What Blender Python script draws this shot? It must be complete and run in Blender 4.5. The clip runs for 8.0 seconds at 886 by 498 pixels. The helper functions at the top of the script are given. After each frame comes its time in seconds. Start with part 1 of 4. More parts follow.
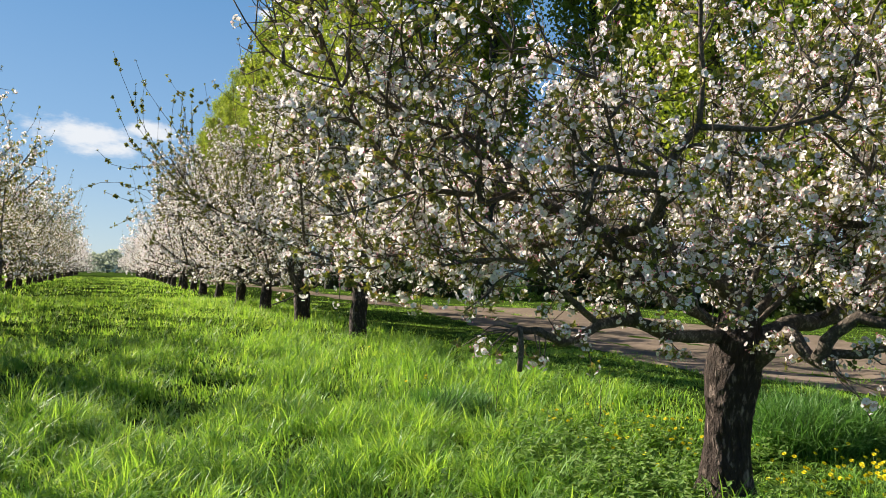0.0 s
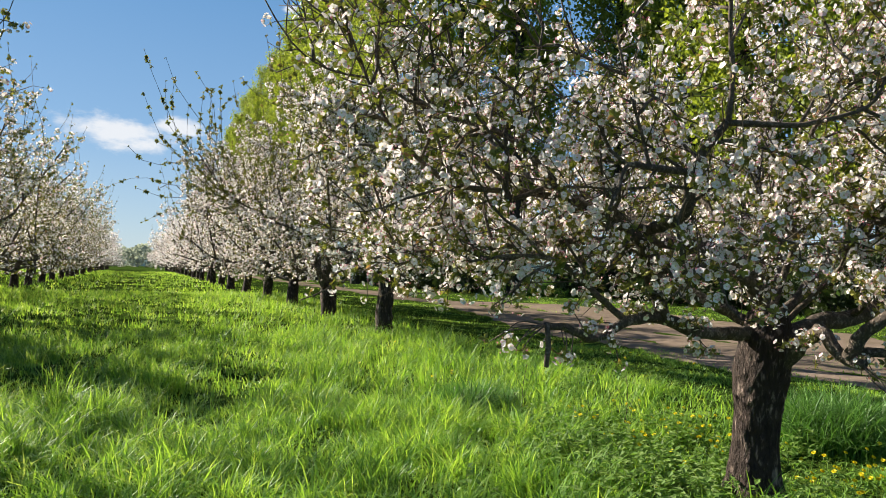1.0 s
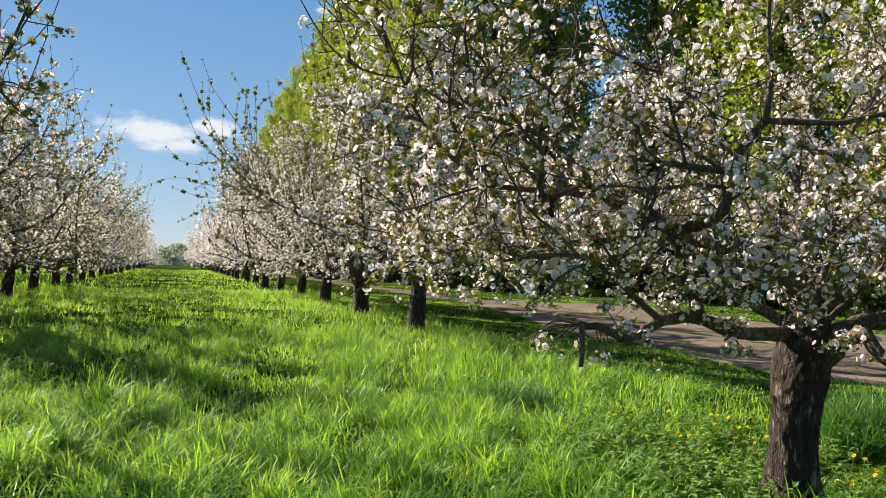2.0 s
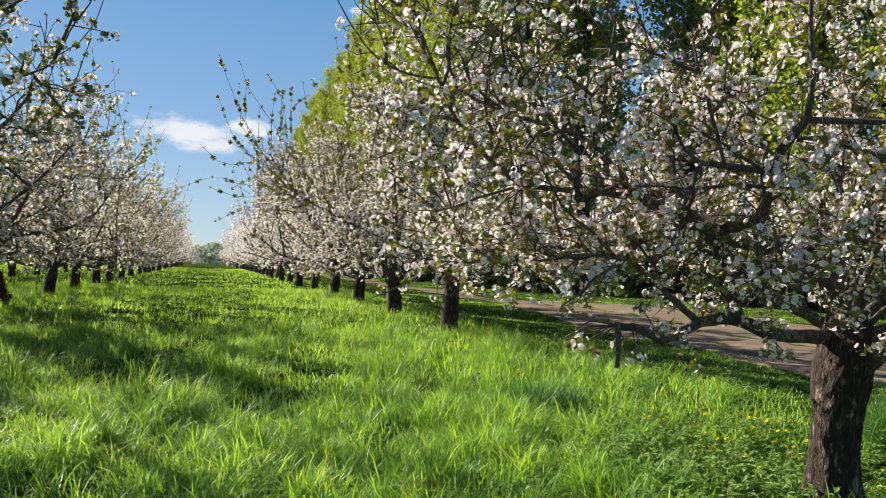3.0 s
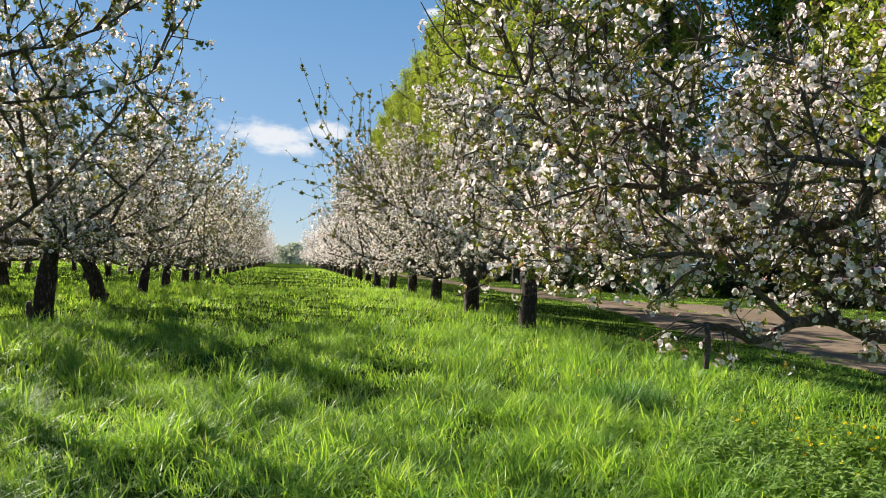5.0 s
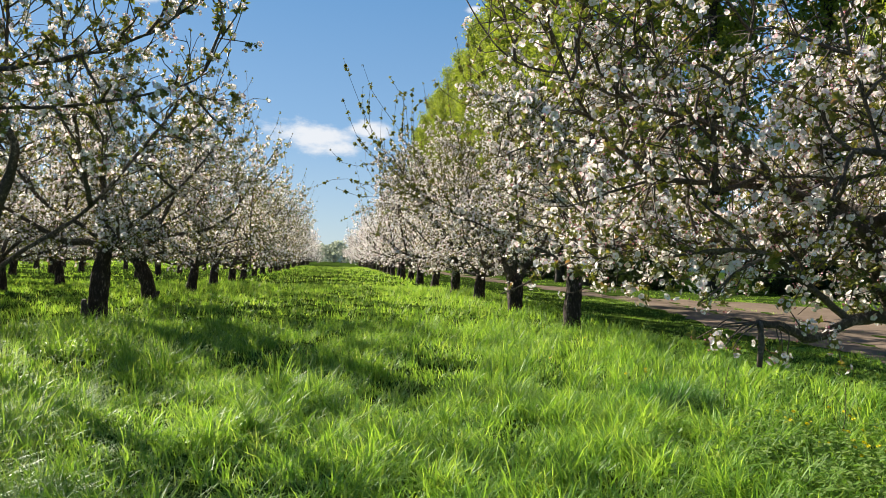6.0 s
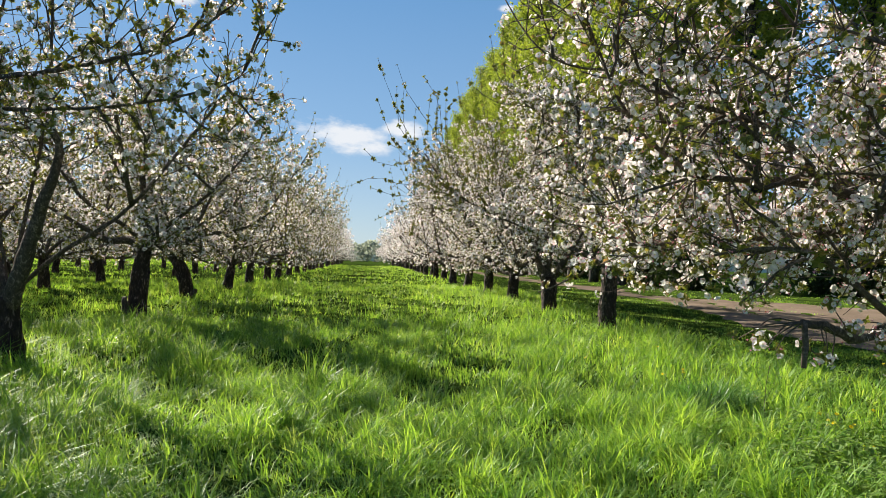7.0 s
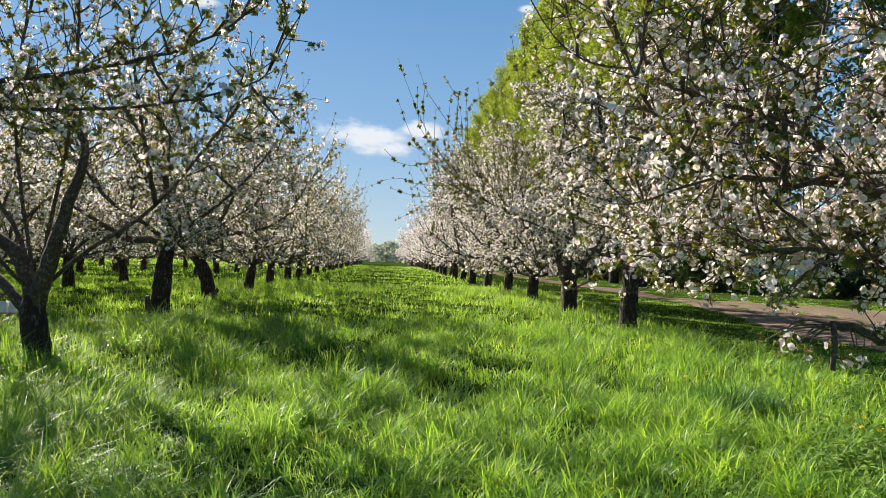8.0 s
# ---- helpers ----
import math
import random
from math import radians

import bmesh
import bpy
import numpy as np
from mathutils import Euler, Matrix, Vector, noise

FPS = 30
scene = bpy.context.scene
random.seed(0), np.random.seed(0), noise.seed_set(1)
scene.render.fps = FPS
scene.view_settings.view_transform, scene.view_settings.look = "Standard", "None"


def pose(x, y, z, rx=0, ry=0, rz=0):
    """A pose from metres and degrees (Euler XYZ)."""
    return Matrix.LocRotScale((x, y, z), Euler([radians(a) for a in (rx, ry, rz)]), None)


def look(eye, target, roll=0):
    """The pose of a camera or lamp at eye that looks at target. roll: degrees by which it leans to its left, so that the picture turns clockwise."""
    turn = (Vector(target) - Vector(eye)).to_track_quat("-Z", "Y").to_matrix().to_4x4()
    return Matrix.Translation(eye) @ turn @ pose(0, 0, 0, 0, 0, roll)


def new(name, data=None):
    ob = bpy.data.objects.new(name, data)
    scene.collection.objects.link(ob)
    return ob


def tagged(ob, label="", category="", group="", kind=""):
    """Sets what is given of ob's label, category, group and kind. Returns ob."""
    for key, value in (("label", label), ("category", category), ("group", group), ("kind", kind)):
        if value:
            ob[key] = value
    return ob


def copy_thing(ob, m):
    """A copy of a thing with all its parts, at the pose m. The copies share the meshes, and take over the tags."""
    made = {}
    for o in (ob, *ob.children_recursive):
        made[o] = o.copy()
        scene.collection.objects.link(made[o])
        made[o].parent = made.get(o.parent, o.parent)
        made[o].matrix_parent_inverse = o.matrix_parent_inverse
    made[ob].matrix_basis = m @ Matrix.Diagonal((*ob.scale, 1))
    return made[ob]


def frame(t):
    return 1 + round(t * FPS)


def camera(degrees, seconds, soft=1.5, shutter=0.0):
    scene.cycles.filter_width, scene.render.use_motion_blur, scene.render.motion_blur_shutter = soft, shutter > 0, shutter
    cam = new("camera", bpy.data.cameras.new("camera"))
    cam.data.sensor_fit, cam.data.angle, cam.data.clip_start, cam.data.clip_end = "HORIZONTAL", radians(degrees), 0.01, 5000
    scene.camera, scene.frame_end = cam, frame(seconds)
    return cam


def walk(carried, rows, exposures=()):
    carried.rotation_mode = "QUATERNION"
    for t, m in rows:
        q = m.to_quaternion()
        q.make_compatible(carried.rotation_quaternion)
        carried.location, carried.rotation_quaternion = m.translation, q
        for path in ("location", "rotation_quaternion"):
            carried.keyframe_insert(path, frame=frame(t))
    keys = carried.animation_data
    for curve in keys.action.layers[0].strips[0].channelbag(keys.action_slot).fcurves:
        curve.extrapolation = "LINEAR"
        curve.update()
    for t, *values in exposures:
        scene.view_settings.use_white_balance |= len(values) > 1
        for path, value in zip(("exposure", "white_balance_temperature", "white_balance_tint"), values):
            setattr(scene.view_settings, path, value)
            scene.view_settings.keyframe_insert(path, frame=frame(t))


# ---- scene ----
cam = camera(61.15, 8.0, soft=0.75)
PATH = [
    (0, look((0.000, 0.000, 1.600), (4.076, 9.125, 1.955), 1.30)),
    (0.5, look((-0.013, -0.012, 1.601), (3.923, 9.175, 1.918), 1.43)),
    (1, look((-0.027, -0.024, 1.602), (3.744, 9.234, 1.888), 1.53)),
    (1.5, look((-0.040, -0.034, 1.603), (3.537, 9.301, 1.873), 1.57)),
    (3, look((-0.080, -0.056, 1.602), (2.890, 9.490, 1.846), 1.91)),
    (3.5, look((-0.094, -0.061, 1.601), (2.659, 9.550, 1.838), 2.01)),
    (4, look((-0.107, -0.064, 1.600), (2.420, 9.608, 1.831), 2.04)),
    (4.5, look((-0.121, -0.067, 1.598), (2.154, 9.669, 1.821), 1.95)),
    (6, look((-0.162, -0.066, 1.589), (1.283, 9.828, 1.754), 1.66)),
    (6.5, look((-0.175, -0.063, 1.586), (1.032, 9.862, 1.736), 1.64)),
    (7, look((-0.189, -0.059, 1.581), (0.825, 9.888, 1.724), 1.78)),
    (7.5, look((-0.203, -0.054, 1.577), (0.664, 9.907, 1.720), 1.88)),
    (8, look((-0.216, -0.047, 1.572), (0.546, 9.922, 1.717), 1.98)),
]
walk(cam, PATH, exposures=[(0, 1.38), (8, 1.38)])

# ---- light: late afternoon sun ahead and to the left, clear sky with one small cloud ----
SUN_AZ, SUN_EL = radians(-35), radians(27)     # azimuth from +y towards +x
sun_way = Vector((math.sin(SUN_AZ) * math.cos(SUN_EL), math.cos(SUN_AZ) * math.cos(SUN_EL), math.sin(SUN_EL)))
sun_data = bpy.data.lights.new("sun", "SUN")
sun_data.energy, sun_data.angle, sun_data.color = 5.2, radians(0.6), (1.0, 0.91, 0.77)
sun = new("sun", sun_data)
sun.matrix_world = look((0, 0, 60), Vector((0, 0, 60)) - sun_way)


class Nodes:
    """A short way to write node trees."""

    def __init__(self, tree):
        self.tree = tree
        tree.nodes.clear()

    def add(self, kind, settings=None, **inputs):
        n = self.tree.nodes.new(kind)
        for key, value in (settings or {}).items():
            setattr(n, key, value)
        for key, value in inputs.items():
            self.put(n.inputs[int(key[1:]) if key[0] == "i" and key[1:].isdigit() else key.replace("_", " ")], value)
        return n

    def put(self, socket, value):
        if isinstance(value, bpy.types.NodeSocket):
            self.tree.links.new(value, socket)
        elif isinstance(value, bpy.types.Node):
            self.tree.links.new(value.outputs[0], socket)
        else:
            socket.default_value = value

    def math(self, op, a, b=0.0, clamp=False):
        return self.add("ShaderNodeMath", {"operation": op, "use_clamp": clamp}, i0=a, i1=b).outputs[0]

    def mix(self, fac, a, b, blend="MIX"):
        n = self.add("ShaderNodeMix", {"data_type": "RGBA", "blend_type": blend})
        self.put(n.inputs[0], fac), self.put(n.inputs[6], a), self.put(n.inputs[7], b)
        return n.outputs[2]

    def ramp(self, fac, stops):
        n = self.add("ShaderNodeValToRGB", Fac=fac)
        while len(n.color_ramp.elements) < len(stops):
            n.color_ramp.elements.new(0.5)
        for e, (p, c) in zip(n.color_ramp.elements, stops):
            e.position, e.color = p, (*c, 1)
        return n.outputs[0]

    def noise(self, vector, scale, detail=4.0, rough=0.55):
        return self.add("ShaderNodeTexNoise", Vector=vector, Scale=scale, Detail=detail, Roughness=rough).outputs["Fac"]


world = bpy.data.worlds.new("sky")
scene.world = world
world.use_nodes = True
w = Nodes(world.node_tree)
sky = w.add("ShaderNodeTexSky", {"sky_type": "NISHITA", "sun_disc": False, "sun_elevation": SUN_EL, "sun_rotation": SUN_AZ % (2 * math.pi),
                                 "altitude": 100.0, "air_density": 1.0, "dust_density": 0.2, "ozone_density": 2.0})
way = w.add("ShaderNodeTexCoord").outputs["Generated"]
xyz = w.add("ShaderNodeSeparateXYZ", i0=way)
cloud_az = w.math("ARCTAN2", xyz.outputs[0], xyz.outputs[1])
cloud_el = w.math("ARCSINE", xyz.outputs[2])
warp = w.noise(w.add("ShaderNodeMapping", Vector=way, Scale=(1, 1, 2.2)).outputs[0], 26.0, 6.0, 0.6)


def puff(az, el, wide, high, tilt=0.0):
    """One cloud's cover, from its middle and half sizes in degrees."""
    u = w.math("DIVIDE", w.math("SUBTRACT", cloud_az, radians(az)), radians(wide))
    e = w.math("SUBTRACT", w.math("SUBTRACT", cloud_el, radians(el)), w.math("MULTIPLY", w.math("SUBTRACT", cloud_az, radians(az)), tilt))
    v = w.math("DIVIDE", e, radians(high))
    d = w.math("SQRT", w.math("ADD", w.math("MULTIPLY", u, u), w.math("MULTIPLY", v, v)))
    d = w.math("ADD", d, w.math("MULTIPLY", w.math("SUBTRACT", warp, 0.5), 2.0))
    n = w.add("ShaderNodeMapRange", {"interpolation_type": "SMOOTHSTEP"}, Value=d)
    n.inputs[1].default_value, n.inputs[2].default_value = 0.3, 1.1
    n.inputs[3].default_value, n.inputs[4].default_value = 1.0, 0.0
    return n.outputs[0]


cover = puff(-1.5, 9.0, 4.0, 1.3, -0.10)
for other in (puff(2.7, 9.75, 2.0, 0.8), puff(10.3, 18.7, 0.9, 0.3), puff(-14.5, 17.6, 1.6, 0.5), puff(-62, 14, 14, 2.5), puff(95, 20, 20, 3), puff(170, 16, 25, 3)):
    cover = w.math("MAXIMUM", cover, other)
cover = w.math("MULTIPLY", cover, 0.9)
height = w.math("DIVIDE", cloud_el, radians(90), True)
clear = w.add("ShaderNodeVectorMath", {"operation": "SCALE"}, i0=w.ramp(height, [(0.0, (0.72, 0.88, 1.0)), (0.1, (0.36, 0.62, 0.95)), (0.22, (0.20, 0.47, 0.86)), (0.45, (0.09, 0.23, 0.5)), (0.8, (0.06, 0.16, 0.38))]))
clear.inputs["Scale"].default_value = 11.0
air = w.mix(0.7, w.mix(1.0, sky.outputs[0], (0.80, 0.97, 1.16, 1), "MULTIPLY"), clear.outputs[0])
tint = w.mix(cover, air, (12.0, 12.2, 12.6, 1))
w.add("ShaderNodeOutputWorld", Surface=w.add("ShaderNodeBackground", Color=tint, Strength=0.029))


# ---- materials ----
def material(name):
    m = bpy.data.materials.new(name)
    m.use_nodes = True
    return m, Nodes(m.node_tree)


def finish(n, shader):
    n.add("ShaderNodeOutputMaterial", Surface=shader)


def thin(name, stops, glow, through_share=0.45, rough=0.5, island=True, patch=0.0, gloss=0.3):
    """Leaves, blades and petals: colour varies from piece to piece, light passes through."""
    m, n = material(name)
    geo = n.add("ShaderNodeNewGeometry")
    pick = geo.outputs["Random Per Island"] if island else n.add("ShaderNodeObjectInfo").outputs["Random"]
    if patch:
        wide = n.math("ADD", n.math("MULTIPLY", n.noise(geo.outputs["Position"], 1.1, 3.0), 0.5), n.math("MULTIPLY", n.noise(geo.outputs["Position"], 6.5, 2.0), 0.5))
        pick = n.math("ADD", n.math("MULTIPLY", pick, 1 - patch), n.math("MULTIPLY", n.math("SUBTRACT", n.math("MULTIPLY", wide, 2.0), 0.5), patch), True)
    col = n.ramp(pick, stops)
    fine = n.noise(geo.outputs["Position"], 90.0, 2.0)
    col = n.mix(0.35, col, n.mix(fine, (0.45, 0.45, 0.45, 1), (1.35, 1.35, 1.35, 1)), "MULTIPLY")
    face = n.add("ShaderNodeBsdfPrincipled", Base_Color=col, Roughness=rough)
    face.inputs["Specular IOR Level"].default_value = gloss
    back = n.add("ShaderNodeBsdfTranslucent", Color=n.mix(1.0, col, (*glow, 1), "MULTIPLY"))
    finish(n, n.add("ShaderNodeMixShader", Fac=through_share, i1=face.outputs[0], i2=back.outputs[0]))
    return m


PETAL = thin("apple_petal", [(0.0, (0.84, 0.81, 0.79)), (0.6, (0.92, 0.9, 0.89)), (0.85, (0.88, 0.79, 0.79)), (1.0, (0.78, 0.56, 0.6))], (1.05, 1.0, 1.0), 0.36, 0.6)
BUD = thin("pink_bud", [(0.0, (0.72, 0.24, 0.32)), (1.0, (0.8, 0.45, 0.5))], (1, 0.8, 0.8), 0.25)
STAMEN = thin("stamen", [(0.0, (0.55, 0.45, 0.10)), (1.0, (0.6, 0.55, 0.2))], (1, 1, 0.6), 0.2)
LEAF = thin("young_apple_leaf", [(0.0, (0.11, 0.13, 0.026)), (0.5, (0.2, 0.215, 0.046)), (0.85, (0.3, 0.29, 0.075)), (1.0, (0.34, 0.19, 0.1))], (1.2, 1.2, 0.6), 0.3, 0.45)
GRASS = thin("grass_blade", [(0.0, (0.028, 0.08, 0.012)), (0.3, (0.10, 0.235, 0.036)), (0.65, (0.21, 0.385, 0.068)), (0.9, (0.36, 0.48, 0.15)), (1.0, (0.48, 0.53, 0.28))], (2.15, 1.75, 0.8), 0.42, 0.5, patch=0.5, gloss=0.28)
TUSSOCK = thin("blue_green_blade", [(0.0, (0.05, 0.13, 0.028)), (0.7, (0.12, 0.25, 0.06)), (1.0, (0.21, 0.36, 0.12))], (1.3, 1.4, 0.7), 0.35, 0.45, gloss=0.25)
WEED = thin("broad_weed_leaf", [(0.0, (0.09, 0.18, 0.035)), (0.6, (0.15, 0.26, 0.055)), (1.0, (0.26, 0.36, 0.12))], (1.2, 1.3, 0.6), 0.4, 0.45)
YELLOW = thin("dandelion_yellow", [(0.0, (0.88, 0.72, 0.015)), (1.0, (0.92, 0.82, 0.03))], (1, 1, 0.5), 0.25)
POPLAR = thin("spring_foliage", [(0.0, (0.115, 0.17, 0.028)), (0.5, (0.215, 0.285, 0.05)), (1.0, (0.34, 0.4, 0.09))], (1.35, 1.25, 0.55), 0.48, 0.5, patch=0.4)
# Near-black leaves: the shade under the tall trees is put into the colour.
SHADED_SHRUB = thin("dark_undergrowth", [(0.0, (0.02, 0.035, 0.01)), (1.0, (0.05, 0.075, 0.02))], (1, 1, 0.6), 0.25)


def bark(name, dark, light, scale, relief, band=(1, 1, 0.28)):
    m, n = material(name)
    co = n.add("ShaderNodeTexCoord").outputs["Object"]
    flat = n.add("ShaderNodeMapping", Vector=co, Scale=band).outputs[0]
    cell = n.add("ShaderNodeTexVoronoi", {"feature": "DISTANCE_TO_EDGE"}, Vector=n.mix(0.06, flat, n.add("ShaderNodeTexNoise", Vector=flat, Scale=scale * 0.7, Detail=3.0).outputs["Color"]), Scale=scale).outputs[0]
    plate = n.math("MULTIPLY", cell, 3.0, True)
    grit = n.noise(flat, scale * 2.6, 6.0, 0.65)
    big = n.noise(co, 3.0, 3.0)
    fleck = n.noise(flat, scale * 0.8, 5.0, 0.7)
    tone = n.math("ADD", n.math("MULTIPLY", plate, 0.16), n.math("ADD", n.math("MULTIPLY", grit, 0.35), n.math("ADD", n.math("MULTIPLY", n.math("SUBTRACT", fleck, 0.5), 1.3), n.math("ADD", n.math("MULTIPLY", n.math("SUBTRACT", big, 0.5), 0.5), 0.15))), True)
    col = n.ramp(tone, [(0.1, tuple(c * 0.45 for c in dark)), (0.45, dark), (0.8, light)])
    face = n.add("ShaderNodeBsdfPrincipled", Base_Color=col, Roughness=0.85)
    face.inputs["Specular IOR Level"].default_value = 0.25
    n.put(face.inputs["Normal"], n.add("ShaderNodeBump", Height=n.math("ADD", n.math("MULTIPLY", plate, 0.4), n.math("ADD", grit, fleck)), Strength=0.9, Distance=relief))
    finish(n, face)
    return m


BARK = bark("apple_bark", (0.05, 0.034, 0.027), (0.42, 0.32, 0.27), 24.0, 0.045, (1, 1, 0.35))
LIMB = bark("limb_bark", (0.1, 0.078, 0.06), (0.46, 0.38, 0.31), 34.0, 0.014, (1, 1, 0.7))
TWIG = bark("twig_bark", (0.1, 0.078, 0.058), (0.3, 0.25, 0.2), 60.0, 0.002, (1, 1, 1))
POPLAR_BARK = bark("poplar_bark", (0.05, 0.044, 0.036), (0.15, 0.135, 0.115), 8.0, 0.03)


def soil(name, stops, scale, relief):
    m, n = material(name)
    co = n.add("ShaderNodeNewGeometry").outputs["Position"]
    wide, fine = n.noise(co, 0.35, 5.0), n.noise(co, scale, 6.0, 0.65)
    tone = n.math("ADD", n.math("MULTIPLY", wide, 0.55), n.math("MULTIPLY", fine, 0.45))
    face = n.add("ShaderNodeBsdfPrincipled", Base_Color=n.ramp(tone, stops), Roughness=0.95)
    face.inputs["Specular IOR Level"].default_value = 0.0
    n.put(face.inputs["Normal"], n.add("ShaderNodeBump", Height=fine, Strength=0.8, Distance=relief))
    finish(n, face)
    return m


# The turf colour is darkened to carry shade at the base of the blades.
TURF = soil("turf", [(0.3, (0.02, 0.034, 0.008)), (0.5, (0.035, 0.062, 0.011)), (0.68, (0.075, 0.12, 0.02))], 14.0, 0.06)
DIRT = soil("dry_dirt", [(0.32, (0.10, 0.085, 0.05)), (0.45, (0.16, 0.125, 0.095)), (0.58, (0.215, 0.165, 0.13)), (0.7, (0.27, 0.215, 0.17))], 5.0, 0.03)
# Distance haze is put into these two colours, paler and greyer than leaf.
HAZED_WOOD = thin("far_wood_leaf", [(0.0, (0.26, 0.3, 0.23)), (1.0, (0.38, 0.41, 0.33))], (1.0, 1.0, 0.9), 0.45)
HAZED_HILL = soil("far_wood", [(0.3, (0.36, 0.43, 0.33)), (0.7, (0.5, 0.56, 0.42))], 0.2, 0.5)


# ---- mesh tools ----
def raw_mesh(name, verts, tris, mats, index=None, smooth=False):
    """A mesh from arrays of corners and triangles."""
    me = bpy.data.meshes.new(name)
    verts, tris = np.asarray(verts, np.float32), np.asarray(tris, np.int32)
    me.vertices.add(len(verts))
    me.vertices.foreach_set("co", verts.ravel())
    me.loops.add(tris.size)
    me.loops.foreach_set("vertex_index", tris.ravel())
    me.polygons.add(len(tris))
    me.polygons.foreach_set("loop_start", np.arange(len(tris), dtype=np.int32) * 3)
    for m in mats:
        me.materials.append(m)
    if index is not None:
        me.polygons.foreach_set("material_index", np.asarray(index, np.int32))
    me.polygons.foreach_set("use_smooth", np.full(len(tris), smooth))
    me.update(calc_edges=True)
    return me


class Heap:
    """Collects triangles of many pieces for one mesh."""

    def __init__(self):
        self.v, self.t, self.m, self.n = [], [], [], 0

    def put(self, v, t, m=0):
        v, t = np.asarray(v, float).reshape(-1, 3), np.asarray(t, int).reshape(-1, 3)
        self.v.append(v), self.t.append(t + self.n), self.m.append(np.broadcast_to(m, len(t)))
        self.n += len(v)
        return self

    def mesh(self, name, mats, smooth=False):
        return raw_mesh(name, np.concatenate(self.v), np.concatenate(self.t), mats, np.concatenate(self.m), smooth)


def part(name, me, parent=None, label="", kind=""):
    ob = new(name, me)
    ob.parent = parent
    return tagged(ob, label, kind=kind)


def spline(points, step=0.12):
    """A smooth run of points through the given ones."""
    p = np.asarray(points, float)
    q = np.vstack([2 * p[0] - p[1], p, 2 * p[-1] - p[-2]])
    out = []
    for k in range(1, len(q) - 2):
        a, b, c, d = q[k - 1:k + 3]
        for s in np.linspace(0, 1, max(2, int(np.linalg.norm(c - b) / step) + 1), endpoint=False):
            out.append(0.5 * (2 * b + (c - a) * s + (2 * a - 5 * b + 4 * c - d) * s * s + (3 * b - a - 3 * c + d) * s ** 3))
    return np.array(out + [p[-1]])


def tube(points, radii, sides, rng=None, rough=0.0):
    """Corners and triangles of a round, tapered, slightly uneven stem."""
    p = np.asarray(points, float)
    n = len(p)
    r = np.interp(np.linspace(0, 1, n), np.linspace(0, 1, len(radii)), radii)
    d = np.gradient(p, axis=0)
    d /= np.linalg.norm(d, axis=1)[:, None] + 1e-9
    ref = np.array([0.31, 0.17, 0.93]) if abs(d[:, 2].mean()) < 0.8 else np.array([1.0, 0.2, 0.1])
    a = np.cross(d, ref)
    a /= np.linalg.norm(a, axis=1)[:, None] + 1e-9
    b = np.cross(d, a)
    th = np.arange(sides) * 2 * np.pi / sides
    rr = r[:, None] * np.ones(sides)
    if rng is not None and rough:
        rr = rr * (1 + rough * rng.normal(size=(n, sides)))
    v = p[:, None] + rr[..., None] * (np.cos(th)[None, :, None] * a[:, None] + np.sin(th)[None, :, None] * b[:, None])
    v = np.vstack([v.reshape(-1, 3), p[:1], p[-1:]])
    i = np.arange(n - 1)[:, None] * sides
    j, k = np.arange(sides)[None], (np.arange(sides)[None] + 1) % sides
    q = np.stack([i + j, i + k, i + sides + k, i + sides + j], -1).reshape(-1, 4)
    j, k = j[0], k[0]
    caps = np.vstack([np.stack([k, j, np.full(sides, n * sides)], 1), np.stack([(n - 1) * sides + j, (n - 1) * sides + k, np.full(sides, n * sides + 1)], 1)])
    return v, np.vstack([q[:, [0, 1, 2]], q[:, [0, 2, 3]], caps])


def turns(rng, ways, spread=0.6):
    """Random turns whose z axes lean towards the given directions."""
    z = ways + spread * rng.normal(size=ways.shape)
    z /= np.linalg.norm(z, axis=1)[:, None]
    x = np.cross(z, rng.normal(size=z.shape))
    x /= np.linalg.norm(x, axis=1)[:, None]
    return np.stack([x, np.cross(z, x), z], -1)


def scatter(heap, models, places, rot, size, rng):
    """Sets one of the models (corners, triangles, materials) at each place."""
    pick = rng.integers(0, len(models), len(places))
    for k, (v, t, m) in enumerate(models):
        s = pick == k
        n = int(s.sum())
        if n:
            vv = np.einsum("nij,kj->nki", rot[s], v) * size[s, None, None] + places[s][:, None]
            tt = t[None] + np.arange(n)[:, None, None] * len(v)
            heap.put(vv, tt, np.tile(m, n))


# ---- the lie of the land ----
def land(x, y):
    """Height of the ground: nearly level, rising a little along the rows, with low humps."""
    x, y = np.asarray(x, float), np.asarray(y, float)
    s = np.clip((y - 9) / 22, 0, 1)
    rise = 0.22 * s * s * (3 - 2 * s)
    humps = 0.035 * np.sin(0.9 * x + 0.4 * y) * np.cos(0.7 * y - 0.5 * x + 1.0) + 0.02 * np.sin(2.3 * x - 1.1 * y) + 0.022 * np.sin(4.1 * x + 1.3 * y) * np.sin(3.3 * y - 0.8 * x)
    far = np.clip(np.hypot(x, y) / 60, 0, 1)
    rise = rise - 0.2 * np.exp(-((x - 4.9) / 2.2) ** 2 - ((y - 4.2) / 2.4) ** 2)
    return rise + humps * (1 - far) - 0.05 * np.clip((x - 6.5) / 3, 0, 1)


